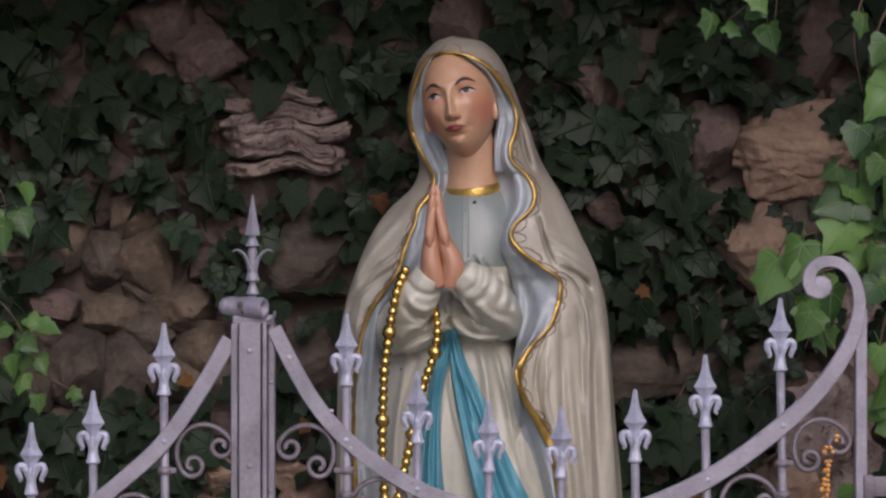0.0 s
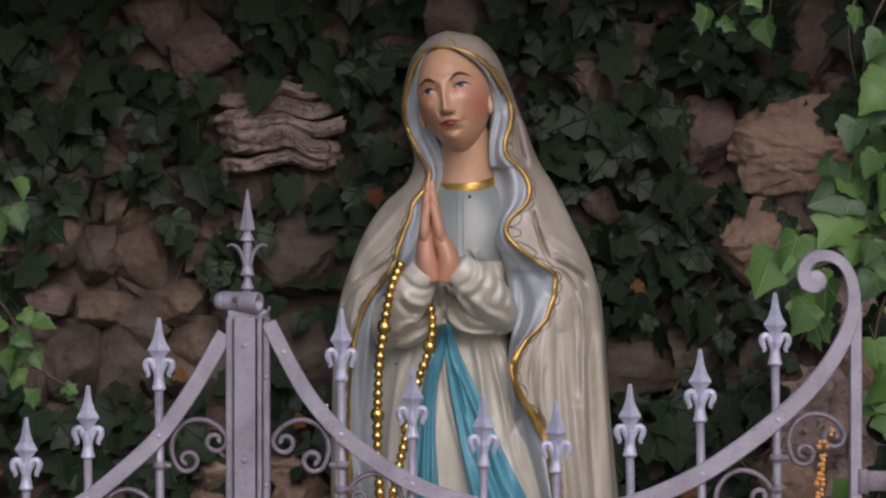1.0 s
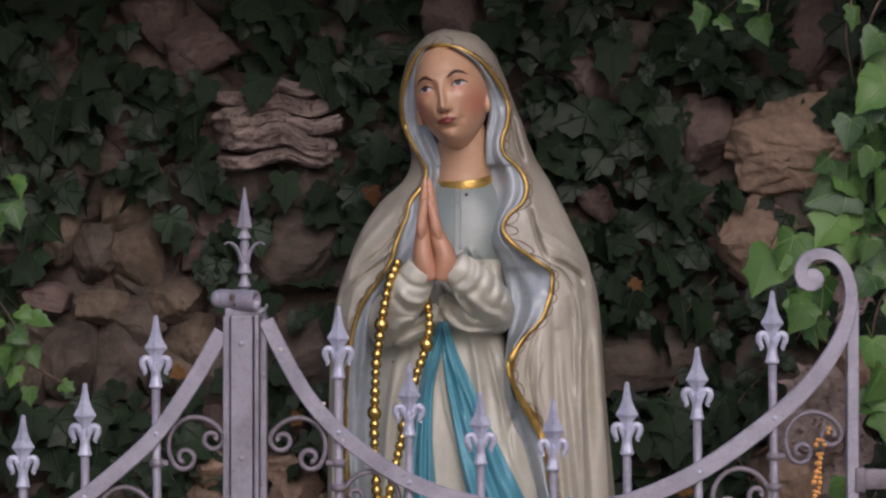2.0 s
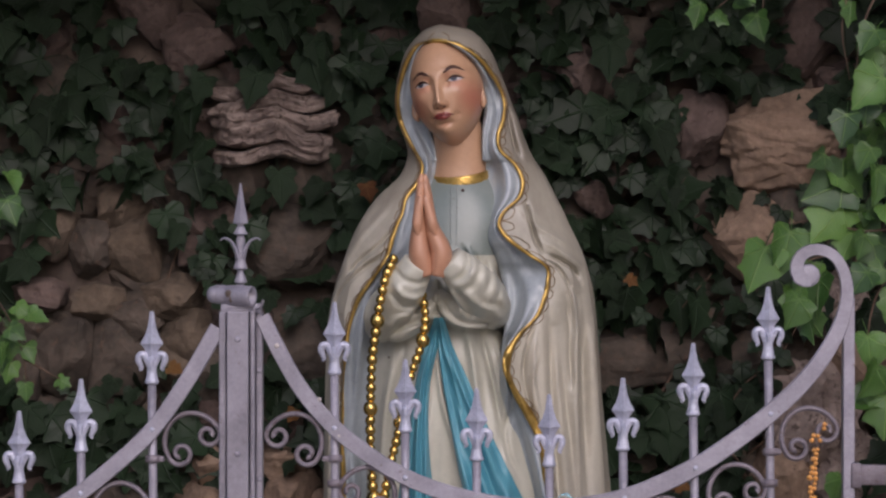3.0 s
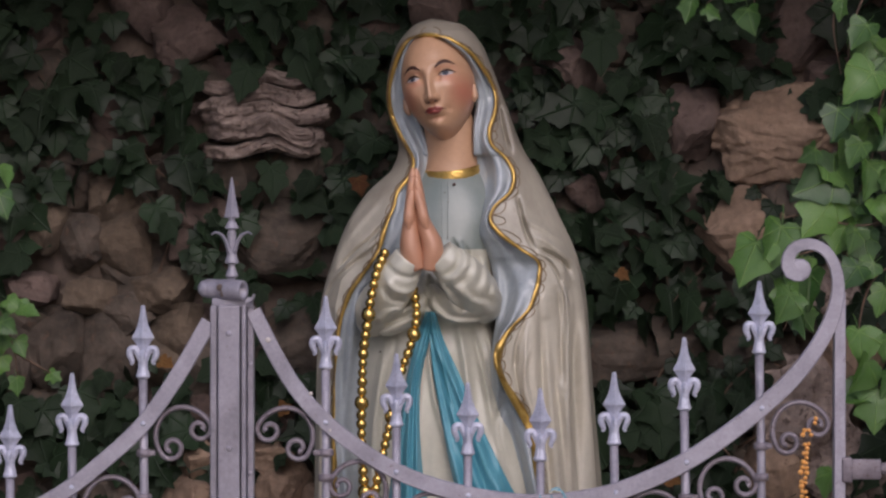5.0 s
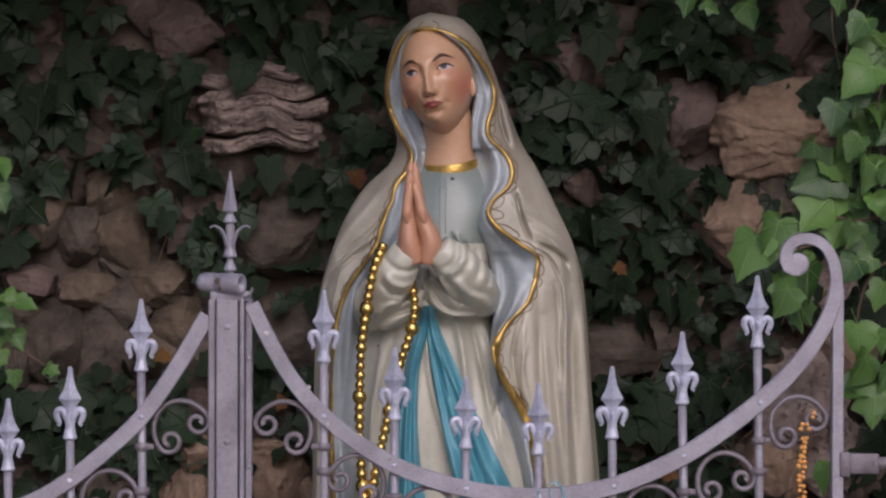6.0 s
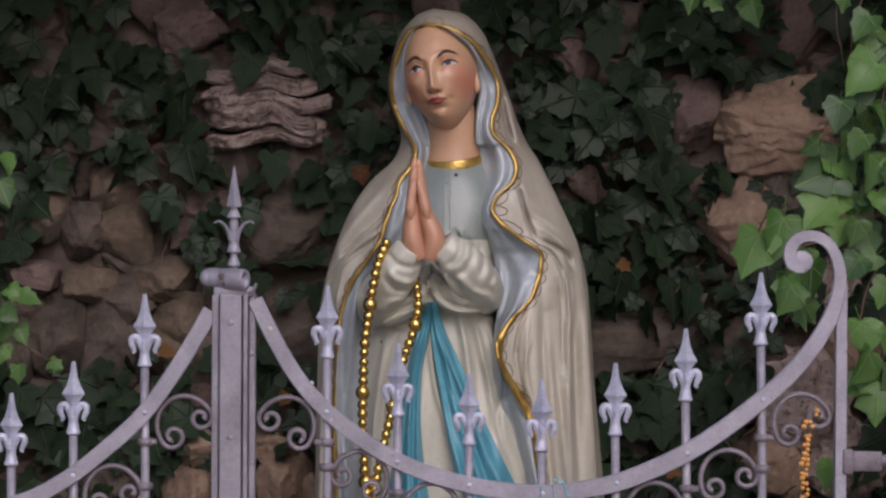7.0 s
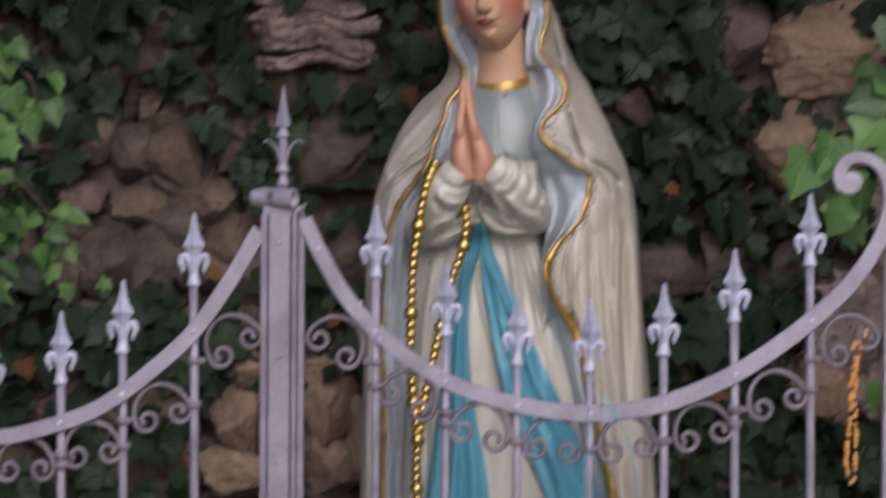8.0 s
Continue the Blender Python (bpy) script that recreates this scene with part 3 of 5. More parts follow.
for rise, out in ((-0.011, 0.004), (-0.010, 0.0075), (-0.005, 0.0060), (0.0, 0.0078), (0.005, 0.0055), (0.009, 0.0068), (0.010, 0.002)):
    band.append(np.stack([0.056 + (0.0485 + out) * np.cos(w), SY - 0.020 - (0.052 + out) * np.sin(w), 1.713 + rise - 0.011 * np.sin(w) + 0.006 * np.cos(w) + 0.0012 * np.sin(w * 23) * (abs(rise) < 0.006)], 1))
sheet(st, np.array(band), M_GOLD, close_u=True)

# ---- head ----
HEAD = Matrix.Translation((0.0308, SY - 0.052, 1.866)) @ Euler((radians(-1), radians(-11.1), radians(-11.7))).to_matrix().to_4x4()
HA, HB = 0.067, 0.086
tall = lambda z: np.where(np.asarray(z) > 0, 0.106, 0.101)


def bump_at(x, z, x0, z0, sx, sz):
    return np.exp(-(((x - x0) / sx) ** 2) - ((z - z0) / sz) ** 2)


NOSE = [(-0.060, 0.0, 0.009), (-0.037, 0.0, 0.0085), (-0.0335, 0.0050, 0.0085), (-0.0305, 0.0150, 0.0088), (-0.0260, 0.0200, 0.0086), (-0.0200, 0.0190, 0.0075), (-0.008, 0.0140, 0.0064), (0.006, 0.0095, 0.0062), (0.018, 0.0052, 0.0075), (0.030, 0.0020, 0.011), (0.045, 0.0, 0.014), (0.070, 0.0, 0.014)]


def face_relief(x, z):
    """The features of the face, standing out from the oval of the head."""
    ax, xn = np.abs(x), np.abs(x + 0.001)
    z = np.broadcast_to(np.asarray(z, float), np.shape(x))
    d = np.clip(glide(NOSE, z, 1), 0, 1) * np.exp(-((xn / glide(NOSE, z, 2)) ** 2.6))
    d = d + 0.0058 * bump_at(xn, z, 0.0104, -0.0265, 0.0048, 0.0052) - 0.0022 * bump_at(xn, z, 0.0165, -0.026, 0.0030, 0.008)
    d = d + 0.0045 * bump_at(ax, z, 0.030, 0.033, 0.022, 0.0065)
    d = d - 0.0085 * bump_at(ax, z, 0.029, 0.0155, 0.0155, 0.0085) - 0.0065 * bump_at(ax, z, 0.0155, 0.0130, 0.0060, 0.0105)
    d = d + 0.0050 * bump_at(ax, z, 0.030, 0.0145, 0.0120, 0.0062)
    d = d + 0.0062 * bump_at(x, z, -0.002, -0.0490, 0.017, 0.0085) - 0.0055 * bump_at(x, z, -0.003, -0.0610, 0.015, 0.0048)
    d = d - 0.0016 * bump_at(x, z, -0.002, -0.0390, 0.0032, 0.0040) - 0.0042 * bump_at(ax, z, 0.0235, -0.0490, 0.0050, 0.0058)
    d = d + 0.0070 * bump_at(x, z, -0.003, -0.0760, 0.0150, 0.0095) + 0.0042 * bump_at(ax, z, 0.039, -0.010, 0.014, 0.014)
    d = d - 0.0032 * bump_at(ax, z, 0.036, -0.045, 0.014, 0.018) + 0.0020 * bump_at(ax, z, 0.022, -0.036, 0.008, 0.012)
    return d


def face_width(z):
    return HA * (1 - 0.36 * np.clip(-(z + 0.006) / 0.090, 0, 1) ** 1.25)


def round_off(z):
    """How far the oval has closed at height z: the chin stays fuller than the crown."""
    return np.where(np.asarray(z) > 0, np.sqrt(np.clip(1 - (z / tall(z)) ** 2, 0.0009, 1)), np.sqrt(np.clip(1 - np.abs(z / tall(z)) ** 2.5, 0.0009, 1)))


def face_y(x, z):
    c = round_off(z)
    s = np.clip(x / (face_width(z) * c), -0.97, 0.97)
    return -HB * c * np.sqrt(1 - s * s) - face_relief(x, z)


def on_head(p):
    return [tuple(HEAD @ Vector(q)) for q in p]


lat, turn_at = np.linspace(-1.52, 1.52, 210), np.linspace(-np.pi, np.pi, 241)
lon = turn_at - 0.62 * np.sin(turn_at)
H = np.zeros((len(lat), len(lon), 3))
glow = np.zeros((len(lat), len(lon)))
for i, b in enumerate(lat):
    z = float(tall(b)) * np.sin(b)
    x = face_width(z) * float(round_off(z)) * np.sin(lon)
    y = -HB * float(round_off(z)) * np.cos(lon) - face_relief(x, z) * (np.cos(lon) > 0)
    H[i] = np.array(on_head(np.stack([x, y, np.full(len(lon), z)], 1)))
    ax = np.abs(x)
    glow[i] = (1.0 * bump_at(ax, z, 0.054, -0.026, 0.022, 0.030) + 0.5 * bump_at(ax, z, 0.030, 0.0235, 0.017, 0.0055) + 0.5 * bump_at(ax, z, 0.030, 0.004, 0.016, 0.005) + 0.35 * bump_at(x, z, 0, -0.033, 0.011, 0.006) + 0.25 * bump_at(x, z, 0, -0.062, 0.014, 0.005) + 0.30 * bump_at(x, z, 0, -0.092, 0.04, 0.012)) * (np.cos(lon) > 0)
skin = sheet(st, H[:, :-1], M_SKIN, close_u=True, caps=True)
# airbrushed rouge on cheeks, lids and chin
for i in range(len(lat)):
    for j in range(len(lon) - 1):
        skin[i][j][rouge] = min(1.0, float(glow[i, j]))


def face_patch(xa, xb, za, zb, lift, mat, n=22, m=8, power=1.0):
    """A painted patch on the face between two curves za(x) and zb(x)."""
    rows = []
    xs = np.linspace(xa, xb, n)
    for u in np.linspace(0, 1, m):
        z = za(xs) * (1 - u) + zb(xs) * u
        y = face_y(xs, z) - lift * (0.25 + np.sin(u * np.pi) ** power)
        rows.append(on_head(np.stack([xs, y, z], 1)))
    sheet(st, np.array(rows), mat)


for s in (-1, 1):
    e0, ez = 0.0312 * s, 0.0142
    arch = lambda x: np.clip(1 - np.abs((x - e0) / 0.0140) ** 2.2, 0, 1)
    i0 = e0 - 0.0012
    disc = lambda x: np.sqrt(np.clip(1 - ((x - i0) / 0.0056) ** 2, 0, 1))
    face_patch(e0 - 0.0138, e0 + 0.0138, lambda x: ez - 0.0034 * arch(x), lambda x: ez + 0.0048 * arch(x), 0.0012, M_WHITE)
    face_patch(i0 - 0.0055, i0 + 0.0055, lambda x: ez + 0.0008 - 0.0042 * disc(x), lambda x: ez + 0.0008 + 0.0038 * disc(x), 0.0020, M_IRIS)
    face_patch(i0 - 0.0024, i0 + 0.0024, lambda x: ez + 0.0012 - 0.0022 * disc(i0 + (x - i0) * 2.2), lambda x: ez + 0.0012 + 0.0022 * disc(i0 + (x - i0) * 2.2), 0.0028, M_BROW, n=10, m=5)
    face_patch(e0 - 0.0150, e0 + 0.0150, lambda x: ez - 0.0008 + 0.0038 * arch(x), lambda x: ez + 0.0006 + 0.0074 * arch(x), 0.0030, M_BROW, m=5)
    face_patch(e0 - 0.0158, e0 + 0.0158, lambda x: ez + 0.0004 + 0.0072 * arch(x), lambda x: ez + 0.0012 + 0.0106 * arch(x), 0.0022, M_SKIN, m=6)
    face_patch(e0 - 0.0136, e0 + 0.0136, lambda x: ez - 0.0006 - 0.0048 * arch(x), lambda x: ez - 0.0004 - 0.0032 * arch(x), 0.0014, M_BLUSH, m=5)
    b0 = 0.0310 * s
    along = lambda x: (x - b0) * s / 0.0185
    high = lambda x: 0.0368 - 0.0098 * np.abs(along(x)) ** 1.7
    thick = lambda x: np.clip(1 - np.abs(along(x)) ** 3, 0, 1) * (1 - 0.35 * along(x))
    face_patch(b0 - 0.0183, b0 + 0.0183, lambda x: high(x) - 0.0034 * thick(x), lambda x: high(x) + 0.0034 * thick(x), 0.0013, M_BROW, n=30, m=5)
    # nostril: a dark patch stands in for the shade inside it
    n0 = -0.001 + 0.0068 * s
    face_patch(n0 - 0.0034, n0 + 0.0034, lambda x: -0.0340 + 0.0 * x, lambda x: -0.0340 + 0.0022 * np.clip(1 - ((x - n0) / 0.0036) ** 2, 0, 1), 0.0012, M_BROW, n=10, m=4)
    # ear lobe under the veil
    lobe = on_head([(0.0640 * s, -0.008, -0.004), (0.0650 * s, -0.010, -0.018), (0.0640 * s, -0.012, -0.034), (0.061 * s, -0.014, -0.042)])
    tube(st, smooth_line(lobe, 12), glide([(0, 0.003), (0.4, 0.005), (0.8, 0.0055), (1, 0.002)], np.linspace(0, 1, 12)), 12, M_SKIN)
m0, mz = -0.002, -0.0485
bow = lambda x: np.clip(1 - np.abs((x - m0) / 0.0202) ** 1.7, 0, 1)
part_line = lambda x: mz + 0.0012 * np.exp(-(((x - m0) / 0.0045) ** 2)) - 0.0010 * np.exp(-(((np.abs(x - m0) - 0.008) / 0.005) ** 2))
face_patch(m0 - 0.0199, m0 + 0.0199, part_line, lambda x: mz + 0.0076 * bow(x) - 0.0016 * np.exp(-(((x - m0) / 0.0032) ** 2)), 0.0014, M_LIPS, n=36)
face_patch(m0 - 0.0160, m0 + 0.0160, lambda x: mz - 0.0074 * np.clip(1 - np.abs((x - m0) / 0.0166) ** 2.2, 0, 1), part_line, 0.0024, M_LOWER_LIP, n=30)
face_patch(m0 - 0.0205, m0 + 0.0205, lambda x: part_line(x) - 0.0006, lambda x: part_line(x) + 0.0008, 0.0012, M_BROW, m=4)

cloth_again = len(st.verts)
# ---- sleeves and joined palms ----
def sleeve(pts, radii, mat, seed):
    p = smooth_line(pts, 60)
    r = glide([(i / (len(radii) - 1), v) for i, v in enumerate(radii)], np.linspace(0, 1, 60))
    v = tube(st, p, r, 40, mat)
    for i, ring in enumerate(v):
        c = Vector(p[i])
        for j, q in enumerate(ring):
            d = q.co - c
            a = j * 2 * math.pi / 40
            k = 0.022 * (1 - abs(math.sin(i * 0.21 + 1.6 * math.sin(a + seed)))) * math.sin(math.pi * min(1, i / 54)) + 0.04 * math.sin(a * 3 + i * 0.10 + seed) + 0.02 * math.sin(a * 7 - i * 0.17 + seed)
            q.co = c + d * (1 + k)


AY = SY - 0.215
sleeve([(-0.094, SY - 0.125, 1.428), (-0.084, SY - 0.150, 1.455), (-0.062, SY - 0.185, 1.489), (-0.042, AY, 1.521), (-0.022, AY - 0.010, 1.553)], (0.026, 0.038, 0.039, 0.036, 0.029), M_GOWN, 1)
sleeve([(0.122, SY - 0.060, 1.458), (0.103, SY - 0.145, 1.480), (0.084, SY - 0.185, 1.506), (0.061, AY, 1.533), (0.031, AY - 0.010, 1.559)], (0.020, 0.036, 0.043, 0.040, 0.029), M_GOWN, 4)
# looped cloth under the sleeves
sleeve([(-0.091, SY - 0.115, 1.440), (-0.062, SY - 0.150, 1.434), (-0.026, SY - 0.160, 1.452), (0.006, SY - 0.155, 1.481)], (0.016, 0.022, 0.020, 0.014), M_GOWN, 3)
sleeve([(0.011, SY - 0.150, 1.496), (0.041, SY - 0.165, 1.468), (0.081, SY - 0.160, 1.460), (0.116, SY - 0.130, 1.460)], (0.014, 0.024, 0.024, 0.016), M_GOWN, 6)

cloth_end = len(st.verts)
for s, path in ((-1, [(-0.010, 1.533), (-0.020, 1.569), (-0.021, 1.616), (-0.019, 1.666), (-0.017, 1.701)]), (1, [(0.012, 1.533), (0.018, 1.571), (0.002, 1.616), (-0.007, 1.666), (-0.012, 1.701)])):
    palm = smooth_line([(x, AY - 0.006 - 0.004 * k, z) for k, (x, z) in enumerate(path)], 34)
    tube(st, palm[:28], glide([(0, 0.019), (0.22, 0.0212), (0.5, 0.0168), (0.8, 0.0105), (1, 0.005)], np.linspace(0, 1, 28)), 24, M_SKIN, flat=(0.95, 1.45), up=(0, 1, 0))
    for k, drop in enumerate((0.040, 0.017, 0.002, 0.012)):
        dy = -0.021 + 0.0135 * k
        q = palm[14:].copy()
        q[:, 2] = q[0, 2] + (q[:, 2] - q[0, 2]) * (1 + (0.014 - drop) / (q[-1, 2] - q[0, 2]))
        q[:, 1] += dy * np.linspace(1, 0.6, len(q))
        q[:, 0] += s * 0.0035 * (1 - k / 3) * np.sin(np.linspace(0.6, 3.0, len(q)))
        tube(st, q, glide([(0, 0.003), (0.25, 0.0095), (0.5, 0.0090), (0.8, 0.0072), (0.94, 0.005), (1, 0.002)], np.linspace(0, 1, len(q))), 12, M_SKIN)

cloth_sash = len(st.verts)
# ---- sash: knot tails ----
def tail(tab, lift, phase):
    zt = np.linspace(max(r[0] for r in tab), min(r[0] for r in tab), 90)
    a, b = glide(tab, zt, 1), glide(tab, zt, 2)
    rows = []
    for u in np.linspace(0, 1, 30):
        x = a * (1 - u) + b * u
        y = gown_front(x, zt) - lift * (0.35 + np.sin(u * np.pi) ** 0.5) - 0.0055 * np.cos(u * 19 + phase + 3 * np.sin(zt * 4)) * np.clip((b - a) / 0.06, 0.2, 1)
        rows.append(np.stack([x, y, zt], 1))
    sheet(st, np.array(rows), M_SASH)


tail([(1.456, 0.006, 0.022), (1.403, -0.012, 0.013), (1.344, -0.027, 0.000), (1.245, -0.042, -0.004), (1.165, -0.054, 0.002), (0.975, -0.078, 0.034), (0.819, -0.100, 0.050)], 0.016, 0.3)
tail([(1.456, 0.010, 0.024), (1.403, 0.013, 0.040), (1.344, 0.020, 0.067), (1.245, 0.038, 0.109), (1.165, 0.053, 0.148), (0.975, 0.131, 0.244), (0.849, 0.174, 0.303)], 0.020, 1.7)
# ---- folds: ridges (+) and creases (-) of the cloth, each a line with its width and height ----
CLOAK_EAST = [
    ([(0.208, 1.503), (0.212, 1.472), (0.217, 1.408), (0.220, 1.316), (0.224, 1.231), (0.234, 1.128), (0.253, 0.871)], 0.0125, -0.0115),
    ([(0.218, 1.478), (0.226, 1.395), (0.239, 1.316), (0.253, 1.231), (0.269, 1.138), (0.299, 0.871)], 0.0125, 0.0075),
    ([(0.226, 1.437), (0.234, 1.377), (0.249, 1.271), (0.265, 1.149), (0.282, 0.871)], 0.0120, -0.0105),
    ([(0.274, 1.493), (0.277, 1.437), (0.279, 1.354), (0.282, 1.256), (0.284, 1.138), (0.290, 0.871)], 0.0135, -0.0115),
    ([(0.290, 1.519), (0.295, 1.447), (0.300, 1.344), (0.311, 1.179), (0.317, 0.922)], 0.0125, 0.0075),
    ([(0.237, 1.533), (0.259, 1.495), (0.264, 1.408), (0.263, 1.316), (0.267, 1.169)], 0.0135, 0.0075),
]
LAPEL = [
    ([(0.143, 1.840), (0.148, 1.805), (0.154, 1.775), (0.163, 1.745)], 0.0050, -0.008),
    ([(0.153, 1.840), (0.160, 1.800), (0.168, 1.765), (0.178, 1.735)], 0.008, 0.004),
    ([(0.174, 1.665), (0.182, 1.628), (0.194, 1.590), (0.206, 1.565)], 0.0050, -0.010),
    ([(0.204, 1.560), (0.232, 1.545), (0.250, 1.515), (0.258, 1.470), (0.262, 1.400)], 0.004, -0.006),
    ([(0.249, 1.529), (0.266, 1.490), (0.270, 1.434)], 0.006, -0.0045),
    ([(0.189, 1.449), (0.171, 1.395), (0.165, 1.344)], 0.005, -0.004),
    ([(0.196, 1.395), (0.183, 1.344), (0.189, 1.272)], 0.006, 0.004),
]
CLOAK_FALL = [
    ([(0.201, 1.596), (0.232, 1.578), (0.258, 1.559), (0.282, 1.538)], 0.009, 0.007),
    ([(0.211, 1.570), (0.240, 1.557), (0.265, 1.538), (0.275, 1.517)], 0.005, -0.008),
    ([(0.159, 1.664), (0.190, 1.622), (0.227, 1.601), (0.264, 1.575)], 0.009, 0.005),
    ([(0.246, 1.496), (0.254, 1.443), (0.255, 1.380), (0.258, 1.307)], 0.007, -0.007),
    ([(0.174, 1.401), (0.169, 1.349), (0.183, 1.286), (0.201, 1.223)], 0.006, -0.005),
    ([(0.190, 1.433), (0.185, 1.349), (0.197, 1.275), (0.214, 1.191)], 0.006, 0.005),
]
CLOAK_WEST = [
    ([(-0.190, 1.455), (-0.167, 1.499), (-0.129, 1.540), (-0.082, 1.571)], 0.006, -0.008), ([(-0.176, 1.487), (-0.148, 1.524), (-0.107, 1.562), (-0.071, 1.599)], 0.008, 0.007), ([(-0.160, 1.524), (-0.126, 1.562), (-0.088, 1.593), (-0.063, 1.624)], 0.005, -0.006),
    ([(-0.184, 1.437), (-0.180, 1.362), (-0.185, 1.268), (-0.188, 1.143), (-0.190, 0.893)], 0.010, 0.009), ([(-0.165, 1.455), (-0.165, 1.362), (-0.170, 1.255), (-0.173, 1.130), (-0.174, 0.830)], 0.006, -0.009), ([(-0.154, 1.449), (-0.155, 1.362), (-0.160, 1.243), (-0.162, 1.105)], 0.007, 0.006),
    ([(-0.173, 1.518), (-0.142, 1.581), (-0.101, 1.631), (-0.066, 1.668)], 0.010, 0.006),
]
ARMS = [
    ([(-0.071, 1.552), (-0.046, 1.525), (-0.019, 1.519), (0.002, 1.531)], 0.005, -0.006),
    ([(-0.068, 1.522), (-0.046, 1.495), (-0.022, 1.492), (-0.003, 1.507)], 0.006, 0.006),
    ([(-0.071, 1.501), (-0.049, 1.477), (-0.028, 1.477)], 0.005, -0.007),
    ([(-0.078, 1.423), (-0.052, 1.441), (-0.028, 1.447), (-0.007, 1.462)], 0.006, -0.008),
    ([(-0.081, 1.432), (-0.058, 1.456), (-0.031, 1.462)], 0.006, 0.006),
    ([(0.056, 1.584), (0.067, 1.560), (0.056, 1.534), (0.032, 1.519)], 0.004, -0.007),
]
BELLY = [
    ([(0.074, 1.578), (0.087, 1.552), (0.077, 1.519), (0.053, 1.501)], 0.005, -0.006),
    ([(0.067, 1.581), (0.078, 1.552), (0.067, 1.525), (0.044, 1.510)], 0.005, 0.005),
    ([(0.095, 1.563), (0.107, 1.528), (0.098, 1.498)], 0.006, -0.006),
    ([(0.119, 1.552), (0.125, 1.516), (0.119, 1.480), (0.134, 1.456)], 0.006, -0.007),
    ([(0.017, 1.507), (0.026, 1.474), (0.047, 1.453), (0.086, 1.444), (0.134, 1.451)], 0.006, -0.009),
    ([(0.029, 1.513), (0.047, 1.480), (0.062, 1.459)], 0.006, 0.008),
]
WAIST = [
    ([(0.041, 1.507), (0.068, 1.477), (0.074, 1.453)], 0.005, -0.007),
    ([(0.062, 1.501), (0.092, 1.477), (0.125, 1.465)], 0.006, 0.007),
    ([(0.077, 1.495), (0.101, 1.481), (0.128, 1.477)], 0.004, -0.006),
    ([(0.011, 1.528), (0.014, 1.492), (0.008, 1.456)], 0.005, -0.008),
    ([(0.064, 1.434), (0.076, 1.379), (0.083, 1.323), (0.088, 1.274)], 0.009, 0.008),
]
SKIRT = [
    ([(0.088, 1.434), (0.103, 1.379), (0.116, 1.323), (0.125, 1.274), (0.131, 1.213)], 0.007, -0.008),
    ([(0.113, 1.431), (0.131, 1.366), (0.136, 1.311), (0.128, 1.262)], 0.008, 0.009),
    ([(0.156, 1.302), (0.136, 1.256), (0.140, 1.213), (0.162, 1.164)], 0.006, -0.006),
    ([(-0.065, 1.409), (-0.074, 1.348), (-0.085, 1.274), (-0.093, 1.176), (-0.096, 0.968)], 0.008, 0.008),
    ([(-0.047, 1.403), (-0.056, 1.348), (-0.070, 1.274), (-0.077, 1.176), (-0.081, 0.968)], 0.006, -0.008),
]
LINING_FOLDS = [
    ([(0.130, 1.587), (0.157, 1.545), (0.173, 1.502), (0.167, 1.459), (0.145, 1.405)], 0.007, 0.008), ([(0.148, 1.581), (0.179, 1.545), (0.194, 1.520)], 0.005, -0.006), ([(0.136, 1.557), (0.151, 1.514), (0.151, 1.459), (0.136, 1.417)], 0.005, -0.007),
    ([(-0.113, 1.520), (-0.126, 1.441), (-0.135, 1.350), (-0.138, 1.252)], 0.006, 0.006), ([(-0.104, 1.484), (-0.116, 1.411), (-0.126, 1.326)], 0.004, -0.006),
]
SASH_FOLDS = [
    ([(0.005, 1.434), (-0.007, 1.375), (-0.013, 1.311), (-0.016, 1.169), (-0.024, 0.992)], 0.004, -0.006), ([(0.011, 1.423), (0.014, 1.358), (0.020, 1.311), (0.043, 1.228), (0.096, 1.051)], 0.005, 0.007), ([(0.017, 1.417), (0.032, 1.358), (0.049, 1.299), (0.085, 1.216), (0.144, 1.051)], 0.004, -0.007),
    ([(-0.004, 1.405), (-0.018, 1.334), (-0.024, 1.263), (-0.030, 1.169)], 0.005, 0.006), ([(0.021, 1.405), (0.046, 1.346), (0.073, 1.287), (0.108, 1.216)], 0.005, 0.006),
]


def fold_depth(x, z):
    d = np.zeros_like(x)
    for line, wide, high in [(q, w * 0.75, h * (1.5 if h < 0 else 1.0)) for q, w, h in CLOAK_EAST + LAPEL + CLOAK_FALL + CLOAK_WEST] + [(q, w * 0.85, h * 1.3) for q, w, h in ARMS + BELLY + WAIST + SKIRT] + LINING_FOLDS + SASH_FOLDS:
        q = smooth_line(line, 40)
        n = np.full(x.shape, 9.0)
        along = np.zeros_like(x)
        for k in range(39):
            a, b = q[k], q[k + 1]
            e = b - a
            u = np.clip(((x - a[0]) * e[0] + (z - a[1]) * e[1]) / (e @ e + 1e-12), 0, 1)
            f = np.hypot(x - a[0] - u * e[0], z - a[1] - u * e[1])
            along = np.where(f < n, (k + u) / 39, along)
            n = np.minimum(n, f)
        d += high * np.exp(-((n / wide) ** 2)) * np.clip(np.sin(np.pi * np.clip(along, 0.04, 0.96)) * 1.8, 0, 1)
    return d


st.verts.ensure_lookup_table()
cloth = [v for k, v in enumerate(st.verts) if (k < cloth_to or cloth_again <= k < cloth_end or k >= cloth_sash) and v.co.y < SY + 0.03]
deep = fold_depth(np.array([v.co.x for v in cloth]), np.array([v.co.z for v in cloth]))
cz, cw = np.array([v.co.z for v in cloth]), np.array([v.co.x for v in cloth])
w0, e0, d0 = glide(OUTLINE, cz, 1), glide(OUTLINE, cz, 2), glide(DEPTH, cz, 1)
